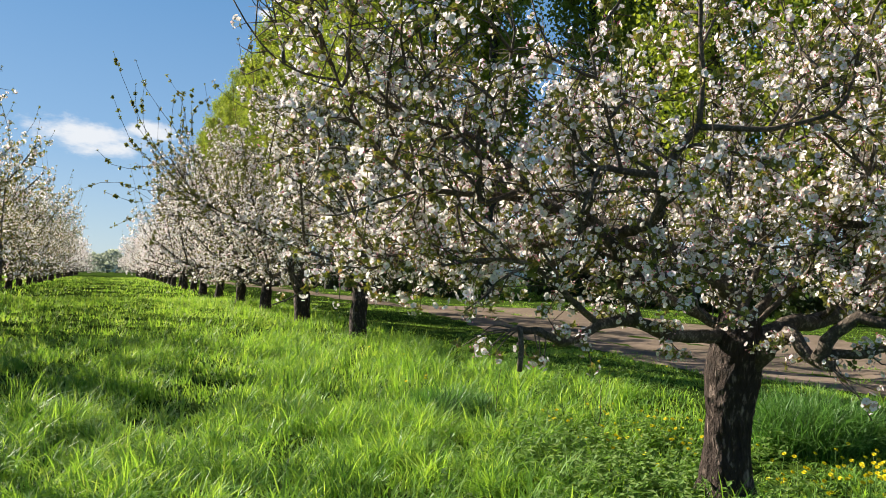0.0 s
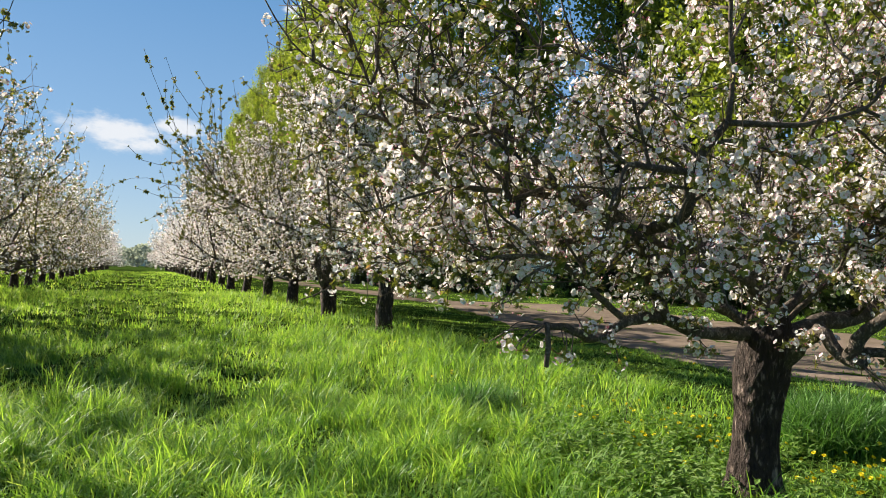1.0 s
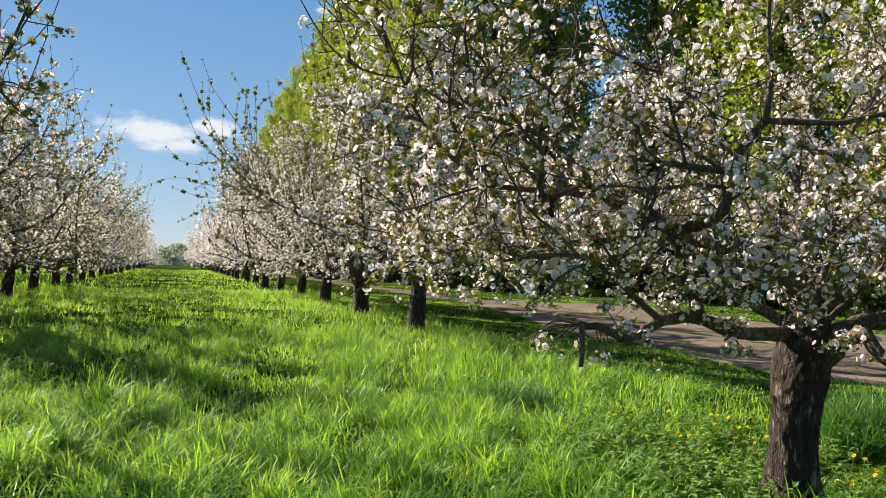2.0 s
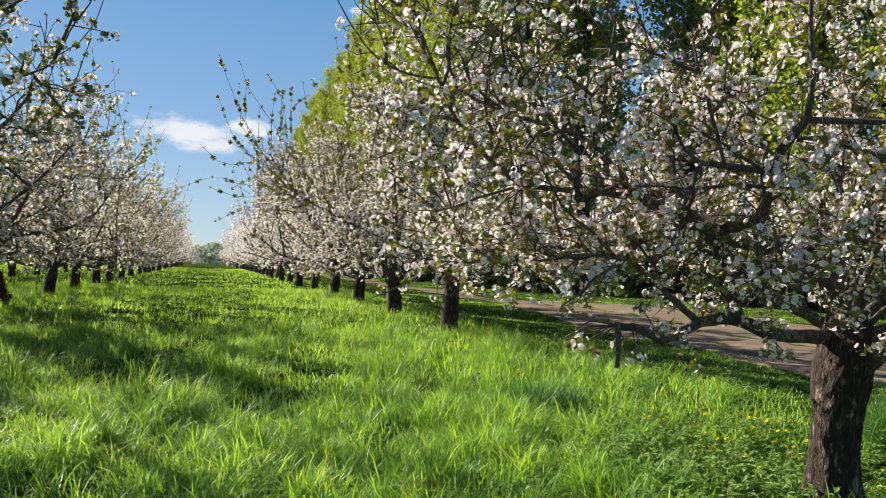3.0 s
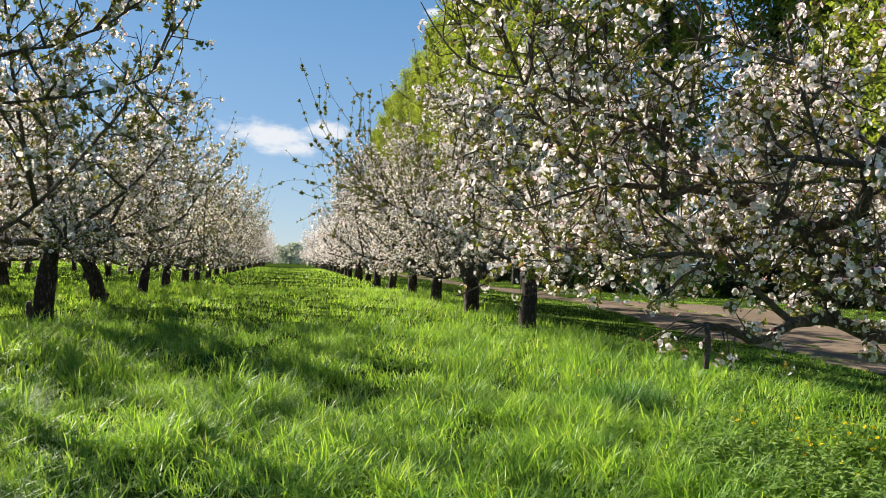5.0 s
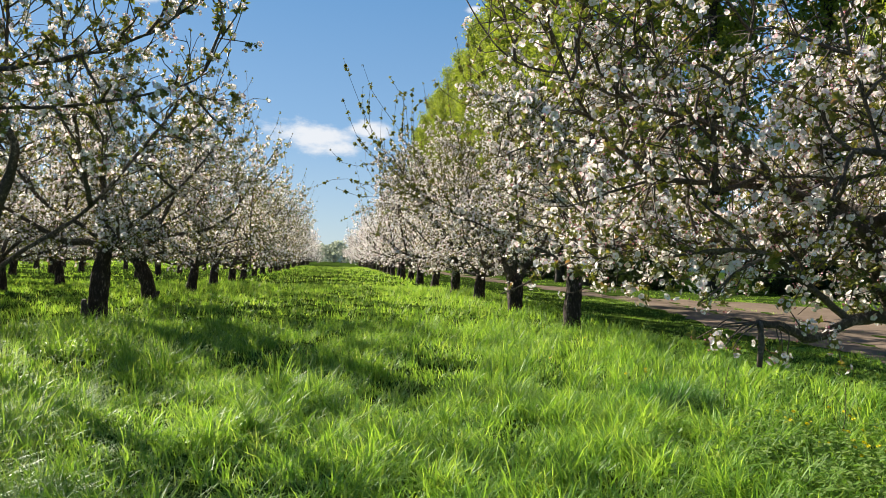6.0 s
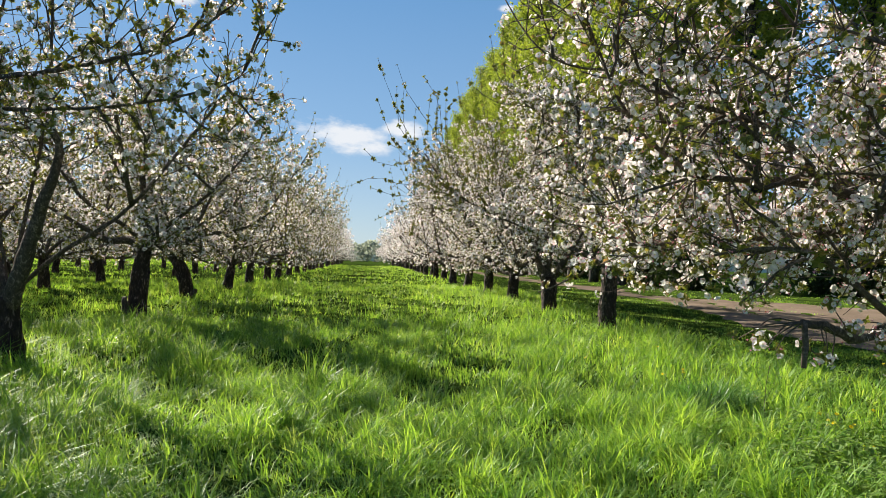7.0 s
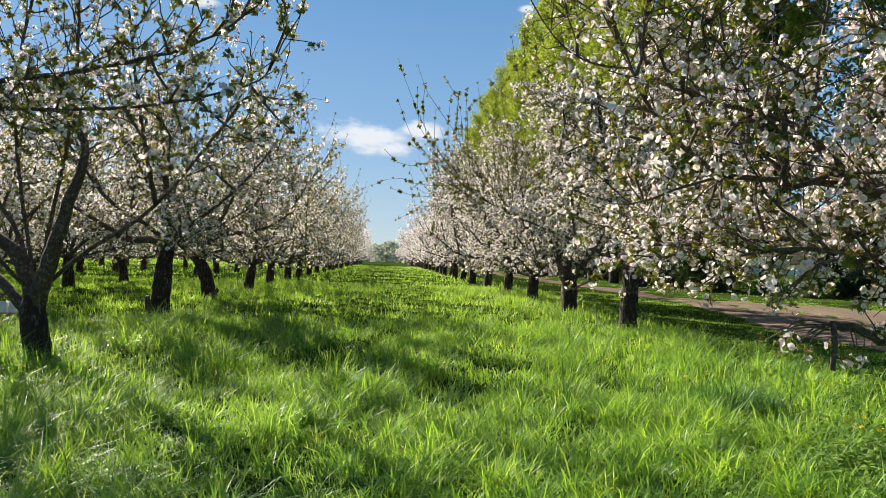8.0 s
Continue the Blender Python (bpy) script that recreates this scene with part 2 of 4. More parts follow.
def sheet(name, xs, ys, height, mats, wobble=None):
    gx, gy = np.meshgrid(xs, ys)
    if wobble is not None:
        gx = wobble(gx, gy)
    v = np.stack([gx, gy, height(gx, gy)], -1).reshape(-1, 3)
    nx = len(xs)
    i, j = np.meshgrid(np.arange(len(ys) - 1), np.arange(nx - 1), indexing="ij")
    a = (i * nx + j).ravel()
    return raw_mesh(name, v, np.vstack([np.stack([a, a + 1, a + nx + 1], 1), np.stack([a, a + nx + 1, a + nx], 1)]), mats, smooth=True)


def stretch(inner, outer, n, m):
    """Coordinates fine near the middle and coarse to the horizon."""
    far = inner * (outer / inner) ** np.linspace(0, 1, m + 1)[1:]
    return np.concatenate([-far[::-1], np.linspace(-inner, inner, n), far])


ground = tagged(new("ground", sheet("ground", stretch(24, 2500, 141, 20), stretch(28, 2500, 161, 20), land, [TURF])),
                "green orchard turf with uneven low humps", "ground", kind="structure")


def track(y):
    """Left and right edge of the dirt track, a wide turning place that narrows further on."""
    u = np.clip((y - 20.0) / 12.0, 0, 1)
    left = 9.9 + 1.7 * u * u * (3 - 2 * u) + 0.3 * np.sin(0.31 * y) + 0.2 * np.sin(0.83 * y + 1.7) + 0.12 * np.sin(2.9 * y)
    wide = 9.6 - 6.6 * np.clip((y - 26.5) / 5.0, 0, 1)
    return left, left + wide + 0.5 * np.sin(0.47 * y) + 0.2 * np.sin(1.7 * y)


def road_edge(gx, gy):
    left, right = track(gy)
    return left + gx * (right - left)


def road_height(gx, gy):
    left, right = track(gy)
    u = gx - left - 3.0
    rut = -0.05 * np.exp(-((np.abs(u) - 0.95) / 0.35) ** 2) + 0.012 * np.sin(3.1 * gy) * np.sin(2.2 * gx)
    fade = np.clip(np.minimum(gx - left, right - gx) / 0.9, 0, 1)
    return land(gx, gy) - 0.03 + fade * (0.055 + rut + 0.02)


road = tagged(new("road", sheet("road", np.linspace(0, 1, 40), np.linspace(-30, 180, 480), road_height, [DIRT], road_edge)),
              "dry pinkish brown dirt track with shallow wheel ruts", "road", kind="structure")


# ---- blossom and leaf models ----
def petal(length, wide, cup):
    v = np.array([(0, 0, 0), (0.66 * length, -wide * 1.1, cup * 0.7), (length, 0, cup), (0.66 * length, wide * 1.1, cup * 0.7)])
    return v, np.array([(0, 1, 2), (0, 2, 3)])


def turned(v, az, tip=0.0):
    c, s, ct, st = math.cos(az), math.sin(az), math.cos(tip), math.sin(tip)
    return v @ np.array([[ct, 0, st], [0, 1, 0], [-st, 0, ct]]) @ np.array([[c, s, 0], [-s, c, 0], [0, 0, 1]])


def leaf_model(length, wide, fold=0.25):
    v = np.array([(0, 0, 0), (0.45 * length, -wide, fold * wide), (length, 0, -0.12 * length), (0.45 * length, wide, fold * wide)])
    return v, np.array([(0, 1, 2), (0, 2, 3)])


WHOSE = []    # for each close cluster: the flower that each triangle belongs to, or -1


def close_cluster(rng, flowers, leaves, buds):
    """Open five-petalled flowers, pink buds and young leaves on one spur. Materials: petal, stamen, bud, leaf."""
    h, whose = Heap(), []
    for f in range(flowers):
        az, lift = 2.4 * f + rng.uniform(0, 0.6), rng.uniform(0.1, 1.25)
        place = np.array([math.cos(az) * math.cos(lift), math.sin(az) * math.cos(lift), 0.35 + math.sin(lift)]) * rng.uniform(0.028, 0.048)
        size, cup = rng.uniform(0.016, 0.0215), rng.uniform(0.1, 0.6)
        tip = math.pi / 2 - lift
        for k in range(5):
            v, t = petal(size, size * 0.48, size * cup)
            h.put(turned(v, 1.2566 * k + rng.uniform(-0.15, 0.15)) @ tilt(az, tip) + place, t, 0)
        h.put([(0, 0, 0), place * 1.01 + (0.0012, -0.0012, 0), place * 1.01 - (0.0012, -0.0012, 0)], [(0, 1, 2)], 3)
        v = np.array([(0.005, 0, 0.005), (-0.003, 0.0045, 0.005), (-0.003, -0.0045, 0.005)])
        h.put(v @ tilt(az, tip) + place, [(0, 1, 2)], 1)
        whose += [f] * (sum(len(q) for q in h.t) - len(whose))
    for b in range(buds):
        az, lift = rng.uniform(0, 6.28), rng.uniform(0.2, 1.3)
        c = np.array([math.cos(az) * math.cos(lift), math.sin(az) * math.cos(lift), 0.4 + math.sin(lift)]) * rng.uniform(0.03, 0.045)
        r = 0.007
        v = np.array([(r, 0, 0), (-0.5 * r, 0.87 * r, 0), (-0.5 * r, -0.87 * r, 0), (0, 0, 1.6 * r)]) + c
        h.put(v, [(0, 1, 3), (1, 2, 3), (2, 0, 3), (0, 2, 1)], 2)
        h.put([(0, 0, 0), c + (0.0012, -0.0012, 0), c - (0.0012, -0.0012, 0)], [(0, 1, 2)], 3)
    for k in range(leaves):
        v, t = leaf_model(rng.uniform(0.03, 0.05), rng.uniform(0.010, 0.015))
        h.put(turned(v, 2.0 * k + rng.uniform(0, 1), rng.uniform(-0.7, 0.5)), t, 3)
    WHOSE.append(np.array(whose + [-1] * (sum(len(q) for q in h.t) - len(whose))))
    return np.concatenate(h.v), np.concatenate(h.t), np.concatenate(h.m)


def cut_out(name, model, chosen):
    """A mesh of some of a model's triangles."""
    v, t, m = model
    ids, back = np.unique(t[chosen], return_inverse=True)
    return raw_mesh(name, v[ids], back.reshape(-1, 3), BLOOM, m[chosen])


def tilt(az, tip):
    """Leans the z axis towards the bearing az."""
    c, s, ct, st = math.cos(az), math.sin(az), math.cos(tip), math.sin(tip)
    spin = np.array([[c, s, 0], [-s, c, 0], [0, 0, 1]])
    return spin.T @ np.array([[ct, 0, -st], [0, 1, 0], [st, 0, ct]]) @ spin


def middle_cluster(rng, flowers, leaves, size, corners=5):
    """Flowers as cupped five-cornered stars, for trees further off."""
    h = Heap()
    for f in range(flowers):
        az, lift = 2.4 * f + rng.uniform(0, 0.8), rng.uniform(0.0, 1.3)
        place = np.array([math.cos(az) * math.cos(lift), math.sin(az) * math.cos(lift), 0.3 + math.sin(lift)]) * rng.uniform(0.02, 0.038) * size
        a = np.arange(corners) * 6.283 / corners + rng.uniform(0, 1)
        v = np.stack([0.024 * size * np.cos(a), 0.024 * size * np.sin(a), rng.uniform(-0.004, 0.008, corners)], 1)
        h.put(v @ tilt(az, math.pi / 2 - lift) + place, [(0, k, k + 1) for k in range(1, corners - 1)], 0)
    for k in range(leaves):
        v, t = leaf_model(rng.uniform(0.035, 0.06) * size, rng.uniform(0.012, 0.018) * size)
        h.put(turned(v, 2.2 * k + rng.uniform(0, 1), rng.uniform(-0.7, 0.5)), t, 3)
    return np.concatenate(h.v), np.concatenate(h.t), np.concatenate(h.m)


BLOOM = [PETAL, STAMEN, BUD, LEAF]
mrng = np.random.default_rng(5)
CLOSE = [close_cluster(mrng, f, l, b) for f, l, b in ((5, 5, 1), (4, 5, 2), (5, 4, 0), (3, 6, 3), (3, 5, 1), (1, 7, 3), (0, 8, 1))]
LEAFY = [close_cluster(mrng, f, l, b) for f, l, b in ((3, 7, 1), (0, 8, 1), (2, 7, 2), (4, 6, 0), (1, 8, 1))]
MIDDLE = [middle_cluster(mrng, f, l, 1.0) for f, l in ((4, 4), (4, 4), (5, 3), (3, 4), (1, 6))]
SPRIG = [middle_cluster(mrng, f, l, 1.0) for f, l in ((0, 7), (0, 6))]
GREENER = [middle_cluster(mrng, f, l, 1.0) for f, l in ((3, 4), (2, 5), (4, 3), (1, 5))]
FAR = [middle_cluster(mrng, f, l, 1.65, 4) for f, l in ((3, 1), (2, 1), (2, 2), (3, 1))]
FAR_GREENER = [middle_cluster(mrng, f, l, 1.7, 4) for f, l in ((2, 2), (1, 3), (2, 3), (1, 2))]
DISTANT = [middle_cluster(mrng, f, l, 3.0, 4) for f, l in ((3, 1), (2, 1), (3, 1))]


# ---- apple trees ----
def wander(rng, start, way, length, steps, up, bend):
    """A crooked run of points from start."""
    p, d, out = np.array(start, float), np.array(way, float) / np.linalg.norm(way), [np.array(start, float)]
    for k in range(steps):
        d = d + bend * rng.normal(size=3) + np.array([0, 0, up])
        d /= np.linalg.norm(d)
        p = p + d * length / steps
        out.append(p.copy())
    return np.array(out)


def fewer(p, n):
    """At most n of the points, both ends among them."""
    return p[np.unique(np.linspace(0, len(p) - 1, n).round().astype(int))]


def shoots(rng, limbs, every, long, radius, up, reach, low=1.15, bend=0.22, start=0.25, back=0.0):
    """Side branches along the limbs: (points, radius) pairs, kept inside the crown."""
    out = []
    for pts, r in limbs:
        seg = np.linalg.norm(np.diff(pts, axis=0), axis=1)
        dist = np.concatenate([[0], np.cumsum(seg)])
        s = dist[-1] * start + rng.uniform(0, every)
        while s < dist[-1]:
            k = min(int(np.searchsorted(dist, s)), len(pts) - 1)
            at = pts[k - 1] + (pts[k] - pts[k - 1]) * (s - dist[k - 1]) / max(seg[k - 1], 1e-6)
            along = (pts[k] - pts[k - 1]) / max(seg[k - 1], 1e-6)
            side = rng.normal(size=3)
            side -= along * (side @ along)
            side /= np.linalg.norm(side)
            flat = at[:2] / (np.linalg.norm(at[:2]) + 0.4)
            way = 0.55 * along + side + np.array([0.35 * flat[0] + 0.3 * back, 0.35 * flat[1] + 0.6 * back, 0.15])
            run = wander(rng, at, way, long * rng.uniform(0.5, 1.3), max(3, int(long / 0.13)), up, bend)
            ok = (np.hypot(run[:, 0], run[:, 1]) < reach) & (run[:, 2] > low)
            n = len(run) if ok.all() else int(np.argmin(ok))
            if n >= 3:
                out.append((run[:n], radius))
            s += every * rng.uniform(0.6, 1.4)
    return out


def spurs(rng, branches, every, outer):
    """Places along branches where blossom sits, with the way that it faces."""
    places, ways = [], []
    for pts, r in branches:
        seg = np.linalg.norm(np.diff(pts, axis=0), axis=1)
        total = seg.sum()
        n = rng.poisson(total / every) + 1
        buds = rng.integers(0, max(1, int(n * 0.45)), n)
        k = rng.integers(0, len(seg), n)[buds]
        f = np.clip(rng.uniform(0, 1, n)[buds] + rng.normal(size=n) * 0.06, 0, 1)[:, None]
        at = pts[k] + (pts[k + 1] - pts[k]) * f
        way = rng.normal(size=(n, 3)) * 0.7 + np.array([0, 0, 0.35])
        way[:, :2] += 0.5 * at[:, :2] / (np.linalg.norm(at[:, :2], axis=1)[:, None] + 0.3)
        way /= np.linalg.norm(way, axis=1)[:, None]
        places.append(at + way * (0.015 + 0.02 * rng.uniform(0, 1, (n, 1)) + r)), ways.append(way)
        places.append(pts[-1:]), ways.append((pts[-1] - pts[-2])[None] / (np.linalg.norm(pts[-1] - pts[-2]) + 1e-6))
    return np.concatenate(places), np.concatenate(ways)


def in_gaps(points, gaps):
    """Which points lie in the openings made through a crown for sunlight: (start, way, radius) each."""
    inside = np.zeros(len(points), bool)
    for start, way, radius in gaps:
        w = np.array(way) / np.linalg.norm(way)
        o = points - np.array(start)
        s = o @ w
        inside |= (np.linalg.norm(o - s[:, None] * w, axis=1) < radius) & (s > 0.5)
    return inside


def apple_tree(label, trunk, trunk_r, limbs, seed, models, wood=1.0, every=(0.26, 0.17, 0.085), reach=3.4, low=1.15,
               whips=10, twig_sides=3, sides=10, singles=0, most=5000, size=1.0, sprays=0, whip_long=1.2, inward=0.0, step=0.09, extra=(), own_branches=False, gaps=(), sprig=1.0, tufts=(), airy=0.0, clear=0, ridges=0.0):
    """An old apple tree in bloom, built about its foot: trunk, each main limb, twigs, blossom."""
    rng = np.random.default_rng(seed)
    tree = tagged(new("apple_tree"), label, "tree", "apple trees in rows")
    pts = spline(trunk, max(0.1, step))
    if ridges:
        pts = spline(trunk, 0.022)
        v, t = tube(pts, trunk_r, 64)
        mid = np.repeat(pts, 64, axis=0)
        for k in range(len(mid)):
            o = Vector((v[k] - mid[k]) * (1, 1, 0))
            a = math.atan2(o.y, o.x)
            q = Vector((o.x * 7, o.y * 7, v[k][2] * 2.2))
            plate = 1 - abs(noise.noise(q * 3.1)) * 2
            knot = noise.noise(q * 0.9 + Vector((5, 1, 2)))
            root = max(0.0, 0.35 - v[k][2]) * (0.35 + 0.55 * math.sin(5 * a + 1.0)) if v[k][2] > -0.2 else 0.1
            v[k] = v[k] + np.array(o) * (ridges * plate + 0.14 * knot + 0.5 * root)
    else:
        v, t = tube(pts, trunk_r, sides + 10, rng, 0.05)
    part("trunk", Heap().put(v, t).mesh("trunk", [BARK], True), tree)
    runs = []
    for points, r0, r1 in limbs:
        p = spline(points, step)
        p[1:-1] += rng.normal(size=(len(p) - 2, 3)) * min(0.006, r0 * 0.12)
        v, t = tube(p, (r0, (r0 + r1) / 2, r1), sides if r0 > 0.03 else min(6, sides), rng, 0.05)
        part("limb", Heap().put(v, t).mesh("limb", [LIMB if r0 > 0.025 else TWIG], True), tree)
        runs.append((p, r1))
    second = shoots(rng, runs, every[0], 0.95 * wood, 0.0125, 0.02, reach, low, back=inward)
    tall = shoots(rng, second, 0.5, whip_long, 0.006, 0.22, reach + 0.4, max(low, 2.9), 0.1) if whips else []
    rng.shuffle(tall)
    tall = tall[:whips] + [(spline(np.array(p) + np.linspace(0, 1, len(p))[:, None] * rng.normal(size=3) * 0.55 * (k > 0) + np.vstack([np.zeros(3), rng.normal(size=(len(p) - 1, 3)) * 0.14]) + (k > 0) * rng.uniform(0, 1) * np.array([1.7, 0.76, -0.75]), 0.25), 0.008) for p in extra for k in range(4)]
    third = shoots(rng, second + [(p, r) for p, r in runs if r < 0.03], every[1], 0.42 * wood, 0.0055 if sides > 9 else 0.007, 0.03, reach + 0.2, low - 0.05, 0.3, 0.1)
    if gaps:
        second = [s for s in second if not in_gaps(s[0], gaps).any()]
        third = [s for s in third if not in_gaps(s[0], gaps).any()]
    if sprays:
        low_ones = shoots(rng, [run for run in runs if run[0][:, 2].mean() < 1.5], 0.16, 0.32, 0.005, 0.0, reach, 0.9, 0.3, 0.3)
        rng.shuffle(low_ones)
        tall = tall + low_ones[:sprays]
    h = Heap()
    if own_branches:
        for p, r in second[:290]:
            part("branch", Heap().put(*tube(p, (r, r * 0.7, 0.004), 5)).mesh("branch", [TWIG], True), tree)
    for p, r in second[290:] if own_branches else second:
        h.put(*tube(p if twig_sides > 2 else fewer(p, 3), (r, r * 0.7, 0.004), 5 if twig_sides > 2 else 3))
    for p, r in tall:
        h.put(*tube(fewer(p, 7 if twig_sides > 2 else 3), (0.007, 0.003) if sides > 9 else (0.009, 0.005), 3))
    if twig_sides > 2:
        for p, r in third:
            h.put(*tube(fewer(p, 3), (r, 0.002), 3))
    wooden = np.concatenate([p for p, r in runs])
    for spot, count, spread in tufts:
        near = wooden[np.argmin(np.linalg.norm(wooden - np.array(spot) - np.array([0, 0, 0.1]), axis=1))]
        for k in range(3):
            end = np.array(spot) + rng.normal(size=3) * spread
            h.put(*tube(spline([near, near * 0.5 + end * 0.5 + rng.normal(size=3) * 0.03 + np.array([0, 0, 0.03]), end], 0.06), (0.006, 0.003), 4))
    part("twigs", h.mesh("twigs", [TWIG], True), tree, kind="stuff")
    places, ways = spurs(rng, second + third, every[2], reach)
    keep = rng.permutation(len(places))[:most]
    if airy:
        out = (-places[keep, 0] - 1.7) / 1.7 + (places[keep, 2] - 2.6) / 1.3
        keep = keep[rng.uniform(0, 1, len(keep)) < np.clip(1.05 - airy * out, 0.22, 1)]
    if clear:
        bare = np.concatenate([p for p, r in runs[:clear]])
        close = np.array([np.min(np.linalg.norm(bare - places[k], axis=1)) for k in keep])
        keep = keep[(close > 0.2) | (rng.uniform(0, 1, len(keep)) < 0.3)]
    if gaps:
        keep = keep[~in_gaps(places[keep], gaps)]
    places, ways = places[keep], ways[keep]
    most_of = len(places)
    if tall:
        more = spurs(rng, tall, 0.085 if sides > 9 else 0.1 if twig_sides > 2 else 0.3, reach)
        places, ways = np.concatenate([places, more[0]]), np.concatenate([ways, more[1]])
    for spot, count, spread in tufts:
        drop = np.array(spot) + rng.normal(size=(count, 3)) * spread
        places, ways = np.concatenate([places, drop]), np.concatenate([ways, rng.normal(size=(count, 3)) * 0.5 + np.array([-0.5, -0.6, 0.2])])
    rot, sz = turns(rng, ways, 0.35), size * rng.uniform(0.6, 1.4, len(places))
    if singles:
        near = np.argsort(places[:, 1] * 0.9 + places[:, 0] * 0.45)
        alone, rest = near[:singles * 3:3], np.setdiff1d(near, near[:singles * 3:3])
        meshes = [(cut_out("spur", q, w == -1), [cut_out("flower", q, w == f) for f in range(w.max() + 1)]) for q, w in zip(models, WHOSE)]
        for k in alone:
            leaves, flowers = meshes[int(rng.integers(0, len(meshes)))]
            ob = part("spur", leaves, tree)
            for me in flowers:
                part("flower", me, ob)
            ob.matrix_basis = Matrix.LocRotScale(Vector(places[k]), Matrix(rot[k].tolist()).to_quaternion(), Vector((sz[k],) * 3))
        places, rot, sz = places[rest], rot[rest], sz[rest]
    h = Heap()
    green = np.zeros(len(places), bool) if singles else np.arange(len(places)) >= most_of
    if airy:
        out = (-places[:, 0] - 1.7) / 1.7 + (places[:, 2] - 2.6) / 1.3
        leafy = rng.uniform(0, 1, len(places)) < np.clip(0.25 + 0.3 * out, 0.1, 0.8)
        scatter(h, LEAFY, places[leafy], rot[leafy], sz[leafy], rng)
        green = green | leafy
    scatter(h, models, places[~green], rot[~green], sz[~green], rng)
    if green.any() and not airy:
        scatter(h, SPRIG, places[green], rot[green], sz[green] * sprig, rng)
    part("crown", h.mesh("crown", BLOOM), tree, "white and pale pink blossom among young leaves", kind="stuff")
    return tree


def wild_limbs(rng, fork, count, reach, top, r0, floor=0.0):
    """Main limbs that spread from a fork, first outwards, then up, each splitting once."""
    out, turn = [], rng.uniform(0, 6.28)
    for k in range(count):
        az = turn + k * 6.283 / count + rng.uniform(-0.35, 0.35)
        far, rise = reach * rng.uniform(0.8, 1.0), rng.uniform(0.05, 0.4) if k % 2 else rng.uniform(0.5, 1.0)
        end = np.array([math.cos(az) * far, math.sin(az) * far, fork[2] + (top - fork[2]) * rise])
        end[2] = max(end[2], floor)
        mid = np.array(fork) * 0.45 + end * 0.55 + np.array([0, 0, rng.uniform(-0.35, 0.05)]) + rng.normal(size=3) * 0.16
        one = np.array(fork) * 0.78 + end * 0.22 + rng.normal(size=3) * 0.08
        out.append(([tuple(fork), tuple(one), tuple(mid), tuple(end)], r0 * rng.uniform(0.8, 1.1), 0.018))
        a2 = az + rng.choice([-1, 1]) * rng.uniform(0.5, 0.9)
        end2 = np.array([math.cos(a2) * far * 0.85, math.sin(a2) * far * 0.85, fork[2] + (top - fork[2]) * rng.uniform(0.25, 1.0)])
        out.append(([tuple(mid), tuple(mid * 0.5 + end2 * 0.5 + rng.normal(size=3) * 0.15), tuple(end2)], 0.035, 0.013))
    for k in range(2):
        end = np.array([rng.uniform(-0.9, 0.9), rng.uniform(-0.9, 0.9), top * rng.uniform(0.95, 1.08)])
        out.append(([tuple(fork), tuple(np.array(fork) * 0.5 + end * 0.5 + rng.normal(size=3) * 0.2), tuple(end)], r0 * 0.8, 0.015))
    return out


